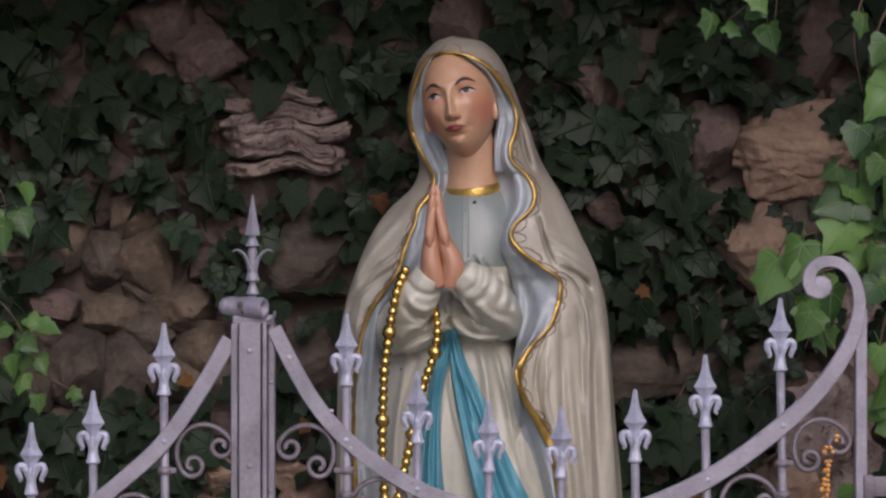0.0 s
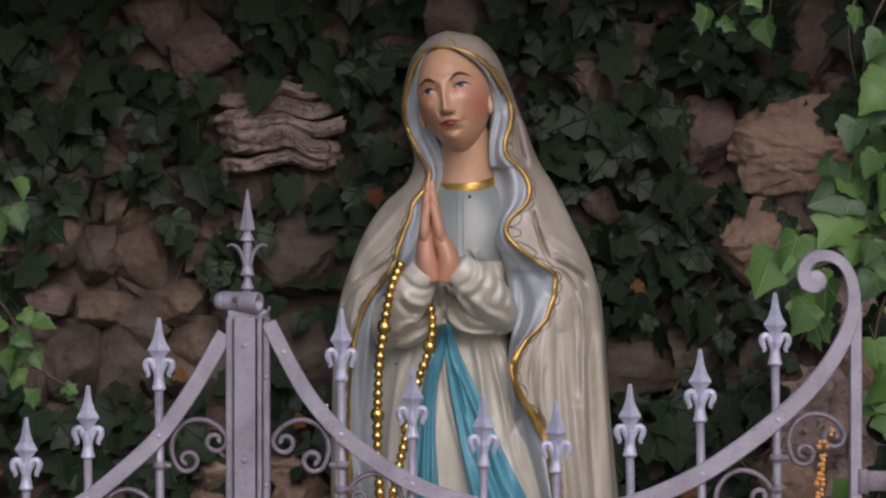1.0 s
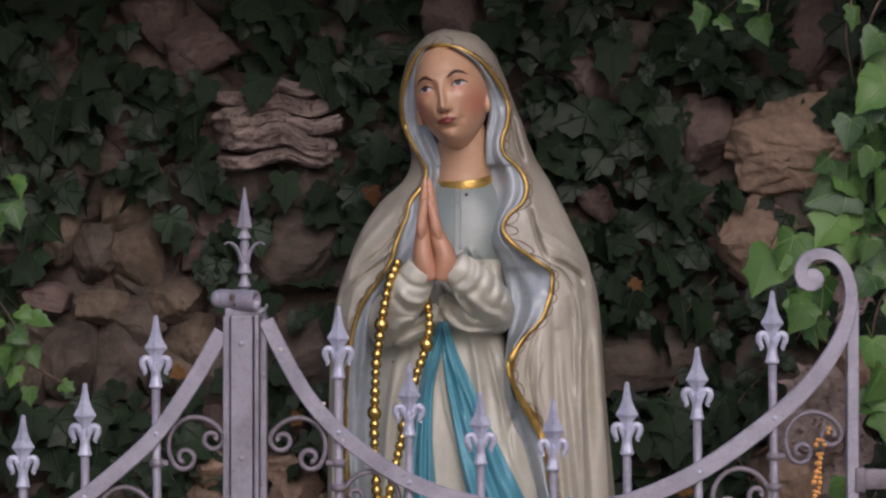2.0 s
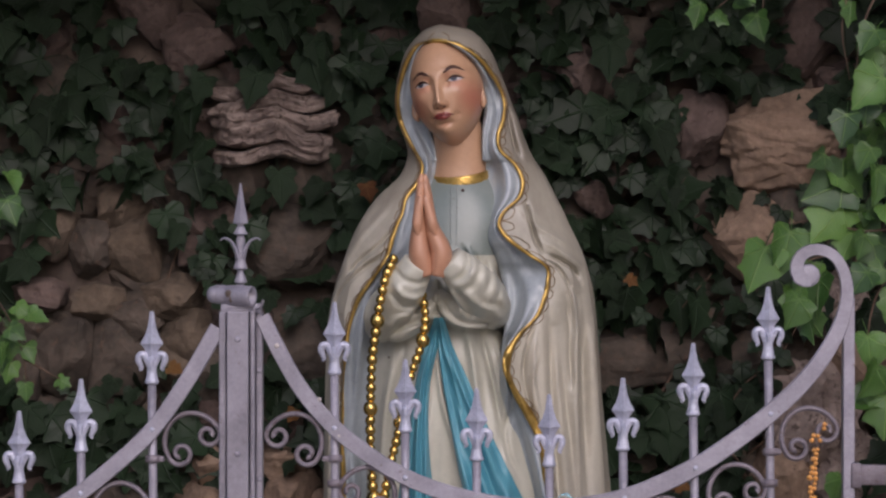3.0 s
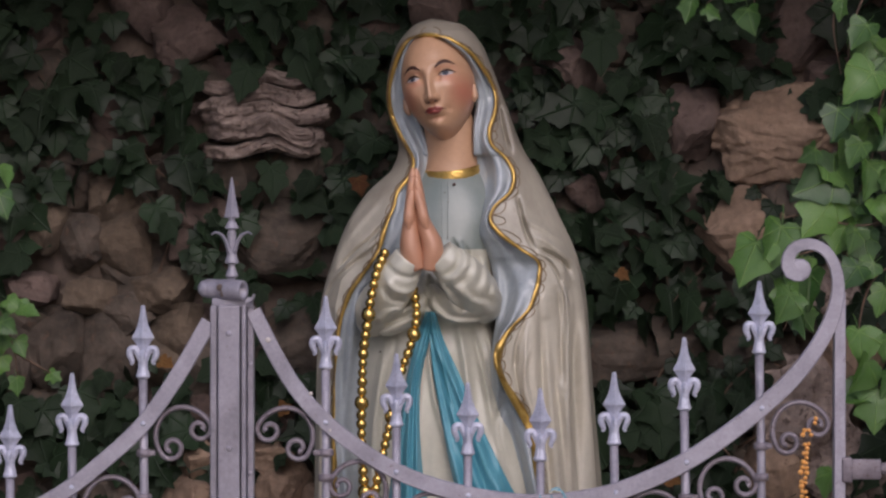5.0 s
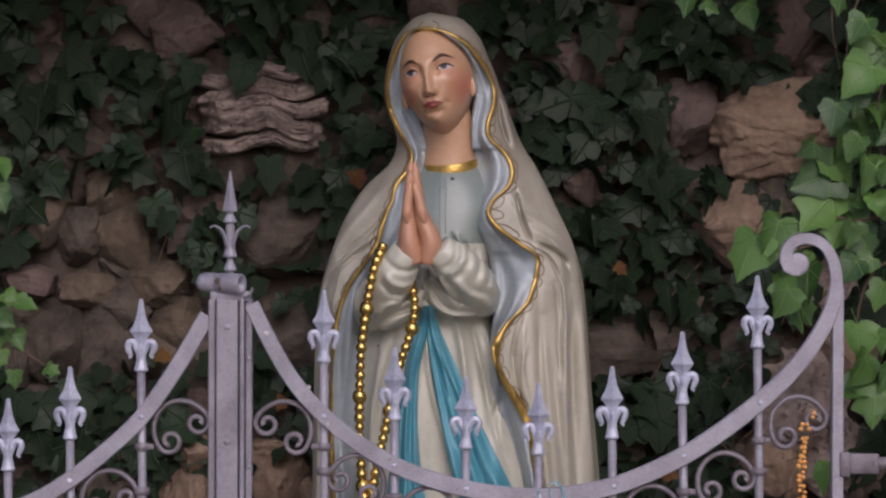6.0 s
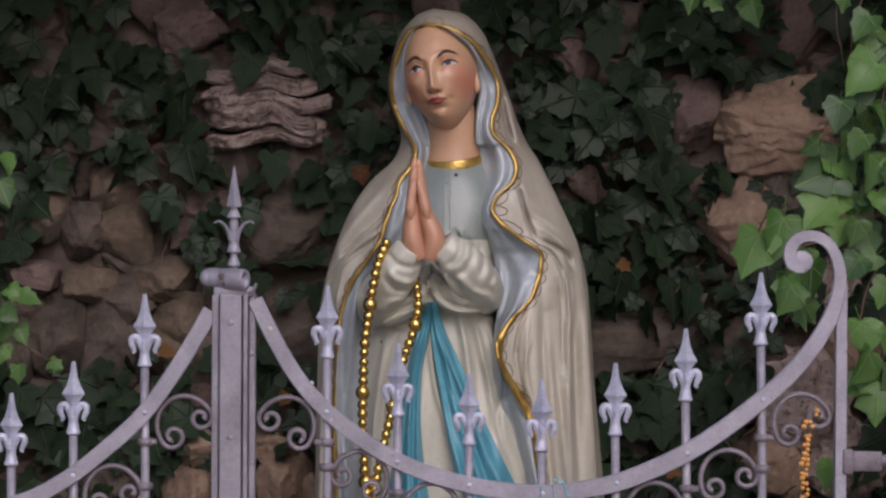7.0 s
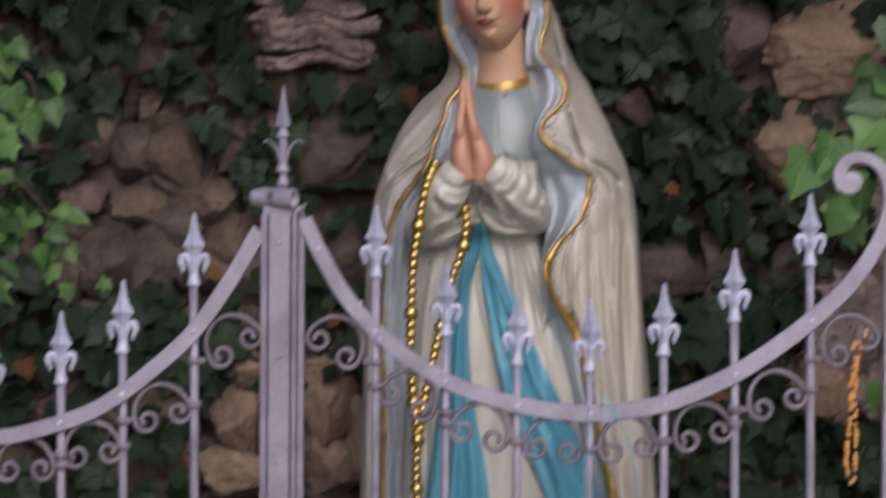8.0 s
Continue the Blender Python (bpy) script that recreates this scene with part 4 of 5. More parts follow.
for v, d, nx, df in zip(cloth, deep, 4 * (cw - (w0 + e0) / 2) / (e0 - w0) ** 2, d0):
    n = Vector((nx * 0.3, min(v.co.y - SY, -0.01) / df ** 2 - 4.0, 0)).normalized()
    v.co += n * float(d) * 1.2 * min(1.0, (SY + 0.03 - v.co.y) / 0.03)

# warmer paint on the palms, and chips in the paint
for v in st.verts[cloth_end:cloth_sash]:
    v[rouge] = 0.38
for x, z, r in ((0.058, 1.686, 0.0030), (0.041, 1.671, 0.0012), (0.048, 1.654, 0.0010), (0.050, 1.778, 0.0018), (-0.076, 1.381, 0.0022), (-0.025, 1.726, 0.0014)):
    y = float(gown_front(x, z)) - 0.002 if z < 1.72 else SY - 0.082
    lathe(st, [(r, -r * 0.6), (r * 1.1, 0), (r * 0.6, r)], (x, y, z), 7, M_BROW)

for v in st.verts:
    v.co -= Vector((0.064, SY, BASE))
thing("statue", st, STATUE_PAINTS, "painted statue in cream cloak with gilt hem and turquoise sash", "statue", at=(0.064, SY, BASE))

# ---- gilt rosary hanging over the statue's arm ----
rosary = thing("rosary", None, None, "gilt bead rosary hanging from the statue's arm", "rosary", at=(-0.097, SY - 0.2, 1.076))
random.seed(8)


def bead_mesh(name, mat, sides=10):
    b = bmesh.new()
    bead(b, (0, 0, 0), 1.0, 0, sides)
    return mesh_of(name, b, mat)


gilt = bead_mesh("bead", BRASS)


def strand(pts, depth, step, r, every, r_big, start=0):
    line = smooth_line([(x, depth(k, x, z), z) for k, (x, z) in enumerate(pts)], 400)
    d = np.r_[0, np.cumsum(np.linalg.norm(np.diff(line, axis=0), axis=1))]
    s, k = 0.0, start
    while s < d[-1]:
        p = [np.interp(s, d, line[:, j]) for j in range(3)]
        rr = r_big if k % every == 0 else r * random.uniform(0.9, 1.08)
        piece("bead", gilt, rosary, pose(*p, random.uniform(-20, 20), random.uniform(-20, 20), 0) @ Matrix.Diagonal((rr, rr, rr * 1.12, 1)))
        s += step if k % every and (k + 1) % every else step + (r_big - r)
        k += 1
    b = bmesh.new()
    tube(b, line[::6], 0.0012, 5)
    part("chain", b, BRASS, rosary)


strand([(-0.067, 1.561), (-0.079, 1.533), (-0.091, 1.481), (-0.097, 1.440), (-0.104, 1.390), (-0.107, 1.320), (-0.108, 1.250), (-0.106, 1.199), (-0.104, 1.157), (-0.099, 1.109), (-0.094, 1.071)], lambda k, x, z: SY - (0.205, 0.228, 0.232, 0.228, 0.222, 0.218, 0.216, 0.215, 0.214, 0.213, 0.212)[k], 0.0168, 0.0092, 9, 0.0132, 2)
strand([(-0.015, 1.496), (-0.010, 1.460), (-0.013, 1.425), (-0.025, 1.385), (-0.039, 1.345), (-0.050, 1.295), (-0.061, 1.240), (-0.071, 1.199), (-0.080, 1.154), (-0.087, 1.109), (-0.094, 1.071)], lambda k, x, z: SY - (0.190, 0.205, 0.212, 0.214, 0.214, 0.214, 0.213, 0.213, 0.212, 0.212, 0.212)[k], 0.0160, 0.0088, 9, 0.0128, 4)
strand([(-0.094, 1.067), (-0.096, 1.039), (-0.096, 0.999), (-0.094, 0.948), (-0.092, 0.888)], lambda k, x, z: SY - 0.212, 0.0160, 0.0088, 5, 0.0125, 0)
# ---- the wrought-iron gate ----
GY = 4.66


def spear_head(x, z, parent):
    """A cast spear with a fleur-de-lis collar; z is the tip."""
    b = bmesh.new()
    lathe(b, [(0.0022, 0), (0.0036, -0.002), (0.0050, -0.014), (0.0078, -0.029), (0.0120, -0.041), (0.0180, -0.0515), (0.0190, -0.0545), (0.0150, -0.0590), (0.0098, -0.067), (0.0080, -0.075), (0.0080, -0.085)], (x, GY, z), 4)
    lathe(b, [(0.0070, -0.080), (0.0078, -0.092), (0.0082, -0.102), (0.0105, -0.114), (0.0118, -0.1165), (0.0118, -0.1195), (0.0080, -0.122)], (x, GY, z), 12)
    for s in (-1, 1):
        q = smooth_line([(x + s * 0.003, GY, z - 0.096), (x + s * 0.0085, GY, z - 0.081), (x + s * 0.0140, GY, z - 0.0720), (x + s * 0.0198, GY, z - 0.0735), (x + s * 0.0218, GY, z - 0.0815), (x + s * 0.0190, GY, z - 0.0895), (x + s * 0.0170, GY, z - 0.0955), (x + s * 0.0205, GY, z - 0.0985)], 30)
        tube(b, q, glide([(0, 0.0042), (0.35, 0.0055), (0.6, 0.0060), (0.85, 0.0044), (1, 0.0022)], np.linspace(0, 1, 30)), 8, flat=(1, 1.25))
        q = smooth_line([(x, GY + s * 0.003, z - 0.094), (x, GY + s * 0.012, z - 0.078), (x, GY + s * 0.019, z - 0.082), (x, GY + s * 0.019, z - 0.092)], 14)
        tube(b, q, 0.0040, 7, up=(1, 0, 0))
    return part("spear_head", b, SPEAR, parent, "pale cast spear head with fleur-de-lis curls", smooth=False)


def scroll(parent, cx, cz, lean, w=0.048):
    """A C-scroll opening downwards whose two ends curl in; w is half its width."""
    b = bmesh.new()
    r = w * 0.42
    curl = []
    for a in np.linspace(3.25 * math.pi, math.pi, 34):
        k = 0.26 + 0.74 * ((3.25 * math.pi - a) / (2.25 * math.pi)) ** 0.8
        curl.append((-w + r + k * r * math.cos(a), -0.30 * w + k * r * math.sin(a)))
    arch = [(-w * math.cos(a), -0.30 * w + 1.12 * w * math.sin(a)) for a in np.linspace(0.10, math.pi / 2, 14)]
    left = curl + arch
    pts = left + [(-x, z) for x, z in left[::-1][1:]]
    c, s = math.cos(lean), math.sin(lean)
    line = np.array([(cx + x * c - z * s, GY + 0.002, cz + x * s + z * c) for x, z in pts])
    n = len(line)
    tube(b, line, 0.0053 + 0.0015 * np.clip(1 - np.minimum(np.arange(n), n - 1 - np.arange(n)) / 4, 0, 1), 8, flat=(0.85, 1.3))
    part("scroll", b, IRON_DULL, parent)


def dome(b, x, y, z, r, high=0.6):
    k = [(r * math.cos(a), r * high * math.sin(a)) for a in np.linspace(0, 1.45, 5)]
    w = np.linspace(0, 2 * np.pi, 10, endpoint=False)
    sheet(b, np.array([[(x + q * np.cos(a), y - h, z + q * np.sin(a)) for a in w] for q, h in k]), 0, close_u=True, caps=True)


def gate_leaf(label, rail, pickets, taper, bars):
    """rail: the line of the swept top rail; pickets: tip x, tip z, foot x."""
    leaf = thing("iron_gate", None, None, label, "gate", "leaves of the gate", at=(rail[len(rail) // 2][0], GY, 0))
    line = smooth_line(rail, 150)
    t = np.gradient(line, axis=0)
    t /= np.linalg.norm(t, axis=1)[:, None]
    nrm = np.stack([-t[:, 1], t[:, 0]], 1)
    wide = glide(taper, np.linspace(0, 1, 150))[:, None]
    b = bmesh.new()
    up, lo = line + nrm * wide / 2, line - nrm * wide / 2
    ring = []
    for k in range(150):
        ux, uz, lx, lz = up[k, 0], up[k, 1], lo[k, 0], lo[k, 1]
        mx, mz = (lx - ux) * 0.06, (lz - uz) * 0.06
        ring.append([(ux + mx, GY - 0.016, uz + mz), (ux, GY - 0.014, uz), (ux, GY - 0.008, uz), (lx, GY - 0.008, lz), (lx, GY - 0.014, lz), (lx - mx, GY - 0.016, lz - mz)])
    sheet(b, np.array(ring), 0, close_u=True, caps=True)
    part("top_rail", b, IRON, leaf, "swept flat top rail", smooth=False)
    swept = line[line[:, 1] <= max(line[0, 1], line[-1, 1])]
    rail_at = lambda x: float(swept[int(np.argmin(abs(swept[:, 0] - x))), 1])
    for x, z, foot in pickets:
        b = bmesh.new()
        tube(b, [(x, GY, z - 0.116), (x * 0.7 + foot * 0.3, GY, z - 0.30), (foot, GY, 0.10)], 0.0072, 10)
        bar = part("picket", b, IRON, leaf)
        spear_head(x, z, bar)
        b = bmesh.new()
        xr = x + (foot - x) * 0.25
        dome(b, xr, GY - 0.016, rail_at(xr), 0.0045)
        part("rivet", b, SPEAR, leaf)
    for cx, cz, lean in bars:
        lean = math.radians(lean)
        scroll(leaf, cx, cz, lean)
        for e in (-1, 1):
            x, z = cx + e * 0.050 * math.cos(lean), cz + e * 0.050 * math.sin(lean) - 0.008
            near = min([p[0] + (p[2] - p[0]) * 0.3 for p in pickets], key=lambda q: abs(q - x))
            if abs(near - x) < 0.03:
                b = bmesh.new()
                lathe(b, [(0.0080, -0.0065), (0.0125, -0.0055), (0.0132, 0), (0.0125, 0.0055), (0.0080, 0.0065)], (near, GY, z), 12)
                block(b, (min(near, x), GY - 0.008, z - 0.0045), (max(near, x), GY + 0.008, z + 0.0045), 0.002)
                part("collar", b, IRON_DULL, leaf)
    b = bmesh.new()
    lo_x, hi_x = min(p[2] for p in pickets) - 0.1, max(p[2] for p in pickets) + 0.1
    for z in (0.12, 0.62):
        block(b, (lo_x, GY - 0.008, z), (hi_x, GY + 0.008, z + 0.03), 0.003)
    part("cross_rail", b, IRON, leaf)
    return leaf


def iron_bar(parent, name, x0, x1, z0, z1, lean=0.0, deep=0.012):
    b = bmesh.new()
    block(b, (x0, GY - deep, z0), (x1, GY + deep, z1), 0.002)
    return part(name, b, IRON, parent, smooth=False)


RAIL_EAST = [(-0.281, 1.469), (-0.249, 1.405), (-0.211, 1.341), (-0.167, 1.290), (-0.117, 1.248), (-0.045, 1.203), (0.011, 1.180), (0.070, 1.164), (0.134, 1.153), (0.194, 1.149), (0.256, 1.154), (0.321, 1.167), (0.382, 1.190), (0.446, 1.222), (0.510, 1.265), (0.568, 1.311), (0.618, 1.358), (0.657, 1.409), (0.682, 1.458), (0.692, 1.507), (0.686, 1.544), (0.668, 1.571), (0.643, 1.580), (0.619, 1.573), (0.608, 1.552), (0.615, 1.531), (0.631, 1.530)]
east = gate_leaf("lilac-grey painted wrought-iron gate leaf with spear-topped bars and end scroll", RAIL_EAST,
    [(-0.161, 1.493, -0.158), (-0.043, 1.397, -0.042), (0.076, 1.349, 0.079), (0.197, 1.339, 0.202), (0.320, 1.366, 0.328), (0.437, 1.424, 0.448), (0.562, 1.518, 0.574)],
    [(0, 0.0254), (0.3, 0.0273), (0.72, 0.0292), (0.82, 0.0264), (0.93, 0.0188), (1, 0.0254)],
    [(-0.224, 1.266, -32), (-0.103, 1.177, -25), (0.016, 1.124, -15), (0.138, 1.102, -7), (0.261, 1.104, 8), (0.385, 1.127, 17), (0.507, 1.182, 20), (0.627, 1.276, 30)])
b = bmesh.new()
dome(b, 0.628, GY - 0.0125, 1.537, 0.0195, 0.2)
part("curl_end", b, IRON, east)
iron_bar(east, "stile", 0.686, 0.705, 0.1, 1.500)
b = bmesh.new()
block(b, (0.702, GY - 0.004, 1.187), (0.766, GY + 0.008, 1.221), 0.003)
block(b, (0.6985, GY - 0.016, 1.183), (0.716, GY + 0.014, 1.225), 0.003)
tube(b, [(0.750, GY + 0.003, 1.204), (0.80, GY + 0.03, 1.204), (1.10, GY + 0.20, 1.204)], 0.010, 10)
part("hinge", b, IRON_DULL, east, "iron strap hinge")

for x, z, r in ((-0.256, 1.420, 0.0045), (-0.185, 1.331, 0.0035), (-0.153, 1.270, 0.0025)):
    b = bmesh.new()
    dome(b, x, GY - 0.0158, z, r)
    part("paint_chip", b, EYE_WHITE, east, "bare pale chip in the paint")

RAIL_WEST = [(-1.265, 1.450), (-1.209, 1.366), (-1.133, 1.281), (-1.049, 1.201), (-0.964, 1.140), (-0.879, 1.106), (-0.791, 1.100), (-0.699, 1.121), (-0.640, 1.142), (-0.584, 1.175), (-0.527, 1.220), (-0.468, 1.275), (-0.409, 1.356), (-0.354, 1.450)]
gate_leaf("lilac-grey painted wrought-iron gate leaf with swept rail and spear-topped bars", RAIL_WEST,
    [(-0.465, 1.477, -0.458), (-0.583, 1.364, -0.578), (-0.686, 1.311, -0.684), (-0.806, 1.288, -0.804), (-0.923, 1.300, -0.921), (-1.039, 1.356, -1.037), (-1.157, 1.460, -1.155)],
    [(0, 0.0254), (1, 0.0273)],
    [(-0.402, 1.267, 34), (-0.519, 1.151, 16), (-0.634, 1.087, 9), (-0.746, 1.060, 2), (-0.863, 1.062, -6), (-0.981, 1.100, -20), (-1.098, 1.177, -30)])

# ---- meeting post with its finial ----
post = thing("gate_post", None, None, "lilac-grey painted iron meeting post with rolled cap and spear finial", "gate post", at=(-0.316, GY, 0))
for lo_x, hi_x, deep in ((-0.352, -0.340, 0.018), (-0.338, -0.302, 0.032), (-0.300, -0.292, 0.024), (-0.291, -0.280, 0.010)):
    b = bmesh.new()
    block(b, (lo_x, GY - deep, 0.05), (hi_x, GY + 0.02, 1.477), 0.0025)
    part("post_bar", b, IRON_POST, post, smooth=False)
for z in (1.431, 1.241, 1.064, 0.885):
    b = bmesh.new()
    dome(b, -0.320, GY - 0.032, z, 0.005)
    part("rivet", b, IRON, post)
for z in (1.379, 1.198, 1.017):
    b = bmesh.new()
    dome(b, -0.285, GY - 0.010, z, 0.0045)
    part("rivet", b, IRON, post)
b = bmesh.new()
# rolled cap: a hollow roll with a curled lip
w = np.linspace(0, 2 * np.pi, 22, endpoint=False)
rows = []
for x, r in ((-0.294, 0.0115), (-0.293, 0.0135), (-0.292, 0.0165), (-0.296, 0.0175), (-0.324, 0.0175), (-0.335, 0.0165), (-0.339, 0.0150), (-0.343, 0.0165), (-0.358, 0.0160), (-0.364, 0.0135), (-0.368, 0.007)):
    rows.append([(-0.333 + (x + 0.333) * 0.92 + r * 0.39 * np.cos(a), GY - 0.012 - (x + 0.333) * 0.39 + r * 0.92 * np.cos(a), 1.504 + r * np.sin(a) - 0.05 * (x + 0.333)) for a in w])
rows.insert(0, [(-0.317 + 0.0043 * np.cos(a), GY - 0.019 + 0.0101 * np.cos(a), 1.503 + 0.011 * np.sin(a)) for a in w])
sheet(b, np.array(rows), 0, close_u=True, caps=True)
block(b, (-0.349, GY - 0.018, 1.474), (-0.282, GY + 0.018, 1.490), 0.003)
tube(b, smooth_line([(-0.290, GY - 0.015, 1.482), (-0.282, GY - 0.016, 1.486), (-0.279, GY - 0.016, 1.496)], 8), 0.004, 8, flat=(0.6, 4))
cap = part("cap", b, IRON, post, "rolled iron cap with a hollow end")
b = bmesh.new()
bead(b, (-0.359, GY - 0.004, 1.505), 0.0150, 0, 16)
part("ball", b, IRON, cap)
# dark dome and stub: the shade of an open hole put into colour
b = bmesh.new()
dome(b, -0.335, GY - 0.0285, 1.507, 0.0062)
tube(b, [(-0.333, GY - 0.029, 1.506), (-0.331, GY - 0.0295, 1.492)], 0.0022, 6)
part("bolt_hole_shade", b, SOIL, cap, "dark dome for the shade in an open bolt hole")
b = bmesh.new()
fx, fz = -0.317, 1.690
lathe(b, [(0.0012, 0), (0.0060, -0.030), (0.0122, -0.065), (0.0118, -0.067), (0.0050, -0.068)], (fx, GY - 0.004, fz), 4)
lathe(b, [(0.0055, -0.066), (0.0055, -0.073), (0.0075, -0.075), (0.0120, -0.0845), (0.0060, -0.0865), (0.0060, -0.090), (0.0075, -0.092), (0.0070, -0.118), (0.0085, -0.130), (0.0115, -0.1405), (0.0115, -0.1425), (0.0055, -0.1445), (0.0055, -0.149), (0.0105, -0.163), (0.0105, -0.165), (0.006, -0.168), (0.006, -0.176)], (fx, GY - 0.004, fz), 16)
for s in (-1, 1):
    q = smooth_line([(fx + s * 0.004, GY - 0.004, fz - 0.125), (fx + s * 0.009, GY - 0.004, fz - 0.108), (fx + s * 0.018, GY - 0.004, fz - 0.095), (fx + s * 0.028, GY - 0.004, fz - 0.0915), (fx + s * 0.0335, GY - 0.004, fz - 0.095)], 18)
    tube(b, q, np.linspace(0.0065, 0.002, 18), 8, flat=(0.7, 1.6))
part("finial", b, IRON, post, "spear finial with two curled leaves", smooth=False)

# ---- bead string and thread left on the gate ----
random.seed(3)
string = thing("bead_string", None, None, "string of small amber beads hanging from the gate scroll", "beads", at=(0.635, GY - 0.02, 1.196))
amber = bead_mesh("bead", AMBER, 8)
line = smooth_line([(x, GY - 0.018, z) for x, z in [(0.655, 1.290), (0.644, 1.271), (0.635, 1.270), (0.635, 1.248), (0.633, 1.215), (0.629, 1.196), (0.632, 1.168), (0.627, 1.111), (0.629, 1.046), (0.635, 1.036), (0.640, 1.074), (0.639, 1.140), (0.638, 1.187), (0.640, 1.234), (0.646, 1.262), (0.653, 1.276)]], 300)
d = np.r_[0, np.cumsum(np.linalg.norm(np.diff(line, axis=0), axis=1))]
s = 0.0
while s < d[-1]:
    p = [np.interp(s, d, line[:, k]) + random.uniform(-0.0012, 0.0012) for k in range(3)]
    r = random.uniform(0.0036, 0.0050)
    piece("bead", amber, string, pose(*p, random.uniform(-30, 30), random.uniform(-30, 30), 0) @ Matrix.Diagonal((r, r, r * 0.9, 1)))
    s += random.choice((0.0082, 0.0086, 0.009, 0.0150))
b = bmesh.new()
tube(b, line[::5], 0.0008, 5)
part("cord", b, TWIG, string)

b = bmesh.new()
for pts in ([(0.215, 1.173), (0.232, 1.168), (0.237, 1.135), (0.222, 1.140), (0.213, 1.163)], [(0.196, 1.163), (0.194, 1.111), (0.192, 1.046), (0.194, 0.961)], [(0.241, 1.149), (0.258, 1.111), (0.274, 1.055), (0.277, 0.961)], [(0.211, 1.168), (0.224, 1.175), (0.235, 1.166), (0.239, 1.140)]):
    q = smooth_line([(x + 0.002 * math.sin(k * 2.1), GY - 0.019, z) for k, (x, z) in enumerate(pts)], 40)
    tube(b, q, 0.0011 + 0.0004 * np.sin(np.arange(40) * 1.7), 6)
thing("tied_thread", b, THREAD, "pale blue shimmering thread tied round the gate rail", "thread")


# ---- ivy ----
def leaf_mesh(seed, mat, slim=1.0, depth=0.22, full=False):
    """A lobed ivy leaf of unit length, tip along y, upper side along z."""
    rnd = random.Random(seed)
    half = [(0.0, 0.06), (0.10, -0.04), (0.27, -0.07), (0.43, 0.00), (0.50, 0.11), (0.43, 0.26), (0.37, 0.36), (0.44, 0.48), (0.46, 0.57), (0.33, 0.62), (0.22, 0.70), (0.10, 0.88), (0.0, 1.0)]
    if full:
        half = [(0.0, 0.06), (0.10, -0.03), (0.25, -0.05), (0.40, 0.02), (0.48, 0.14), (0.47, 0.26), (0.43, 0.36), (0.41, 0.45), (0.37, 0.55), (0.28, 0.66), (0.18, 0.78), (0.09, 0.90), (0.0, 1.0)]
    b = bmesh.new()
    uv = b.loops.layers.uv.new("UVMap")
    mid = [(0, 0.06), (0, 0.16), (0, 0.28), (0, 0.42), (0, 0.56), (0, 0.70), (0, 1.0)]
    place = lambda x, y: (x, y, abs(x) * depth + 0.10 * math.sin(abs(x) * 9 + y * 7 + seed) * abs(x) - 0.22 * (y - 0.35) ** 2 * (1 + 0.5 * math.sin(seed)))
    mv = [b.verts.new(place(*p)) for p in mid]
    for s in (-1, 1):
        out = []
        for k, (x, y) in enumerate(half[1:-1]):
            j = 1 + rnd.uniform(-0.12, 0.12)
            out.append(b.verts.new(place(s * x * slim * j, y + rnd.uniform(-0.025, 0.025))))
        ring = [mv[0]] + out + [mv[-1]]
        inner = [mv[min(len(mv) - 1, int(i * (len(mv) - 1) / (len(ring) - 1)))] for i in range(len(ring))]
        for i in range(len(ring) - 1):
            face = []
            for v in (inner[i], ring[i], ring[i + 1], inner[i + 1]):
                if v not in face:
                    face.append(v)
            if len(face) > 2:
                b.faces.new(face if s < 0 else face[::-1])
    for f in b.faces:
        for l in f.loops:
            l[uv].uv = (l.vert.co.x + 0.5, l.vert.co.y)
    # leaf stalk
    v = tube(b, smooth_line([(0, 0.06, 0), (0.02, -0.15, -0.05), (0.03, -0.35, -0.14)], 5), 0.012, 4)
    bmesh.ops.recalc_face_normals(b, faces=b.faces)
    return mesh_of("leaf", b, mat)


def leaf_pose(x, y, z, size, hang, lift, swing):
    """hang: where the tip points in the wall's plane, 0 is down; lift: how far the upper side looks up."""
    tip = Vector((math.sin(hang), -0.25 * math.cos(lift), -math.cos(hang))).normalized()
    nrm = Vector((math.sin(swing), -math.cos(swing), math.sin(lift)))
    nrm = (nrm - nrm.dot(tip) * tip).normalized()
    side = tip.cross(nrm)
    m = Matrix((side, tip, nrm)).transposed().to_4x4()
    return Matrix.Translation((x, y, z)) @ m @ Matrix.Scale(size, 4)


# clear patches of stone: centre and half size
CLEAR = [(-0.313, 1.837, 0.145, 0.105), (-0.510, 2.027, 0.105, 0.09), (-0.635, 1.624, 0.09, 0.105), (-0.271, 1.588, 0.10, 0.075), (-0.720, 1.431, 0.24, 0.13), (-0.447, 1.419, 0.12, 0.09), (-0.62, 1.52, 0.16, 0.08), (-0.73, 1.62, 0.06, 0.08),
    (0.665, 1.800, 0.155, 0.115), (0.637, 1.612, 0.075, 0.08), (0.756, 2.010, 0.07, 0.12), (0.302, 1.930, 0.05, 0.06), (0.543, 1.828, 0.05, 0.08), (0.336, 1.681, 0.04, 0.04),
    (0.416, 1.368, 0.10, 0.065), (0.745, 1.419, 0.08, 0.07), (0.762, 1.249, 0.12, 0.19), (0.858, 1.317, 0.07, 0.14), (-0.464, 1.011, 0.08, 0.15), (-0.254, 1.022, 0.10, 0.15), (0.030, 2.067, 0.06, 0.05), (-0.822, 1.136, 0.06, 0.05), (-0.254, 1.385, 0.07, 0.07)]
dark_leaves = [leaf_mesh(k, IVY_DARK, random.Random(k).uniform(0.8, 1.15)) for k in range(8)]
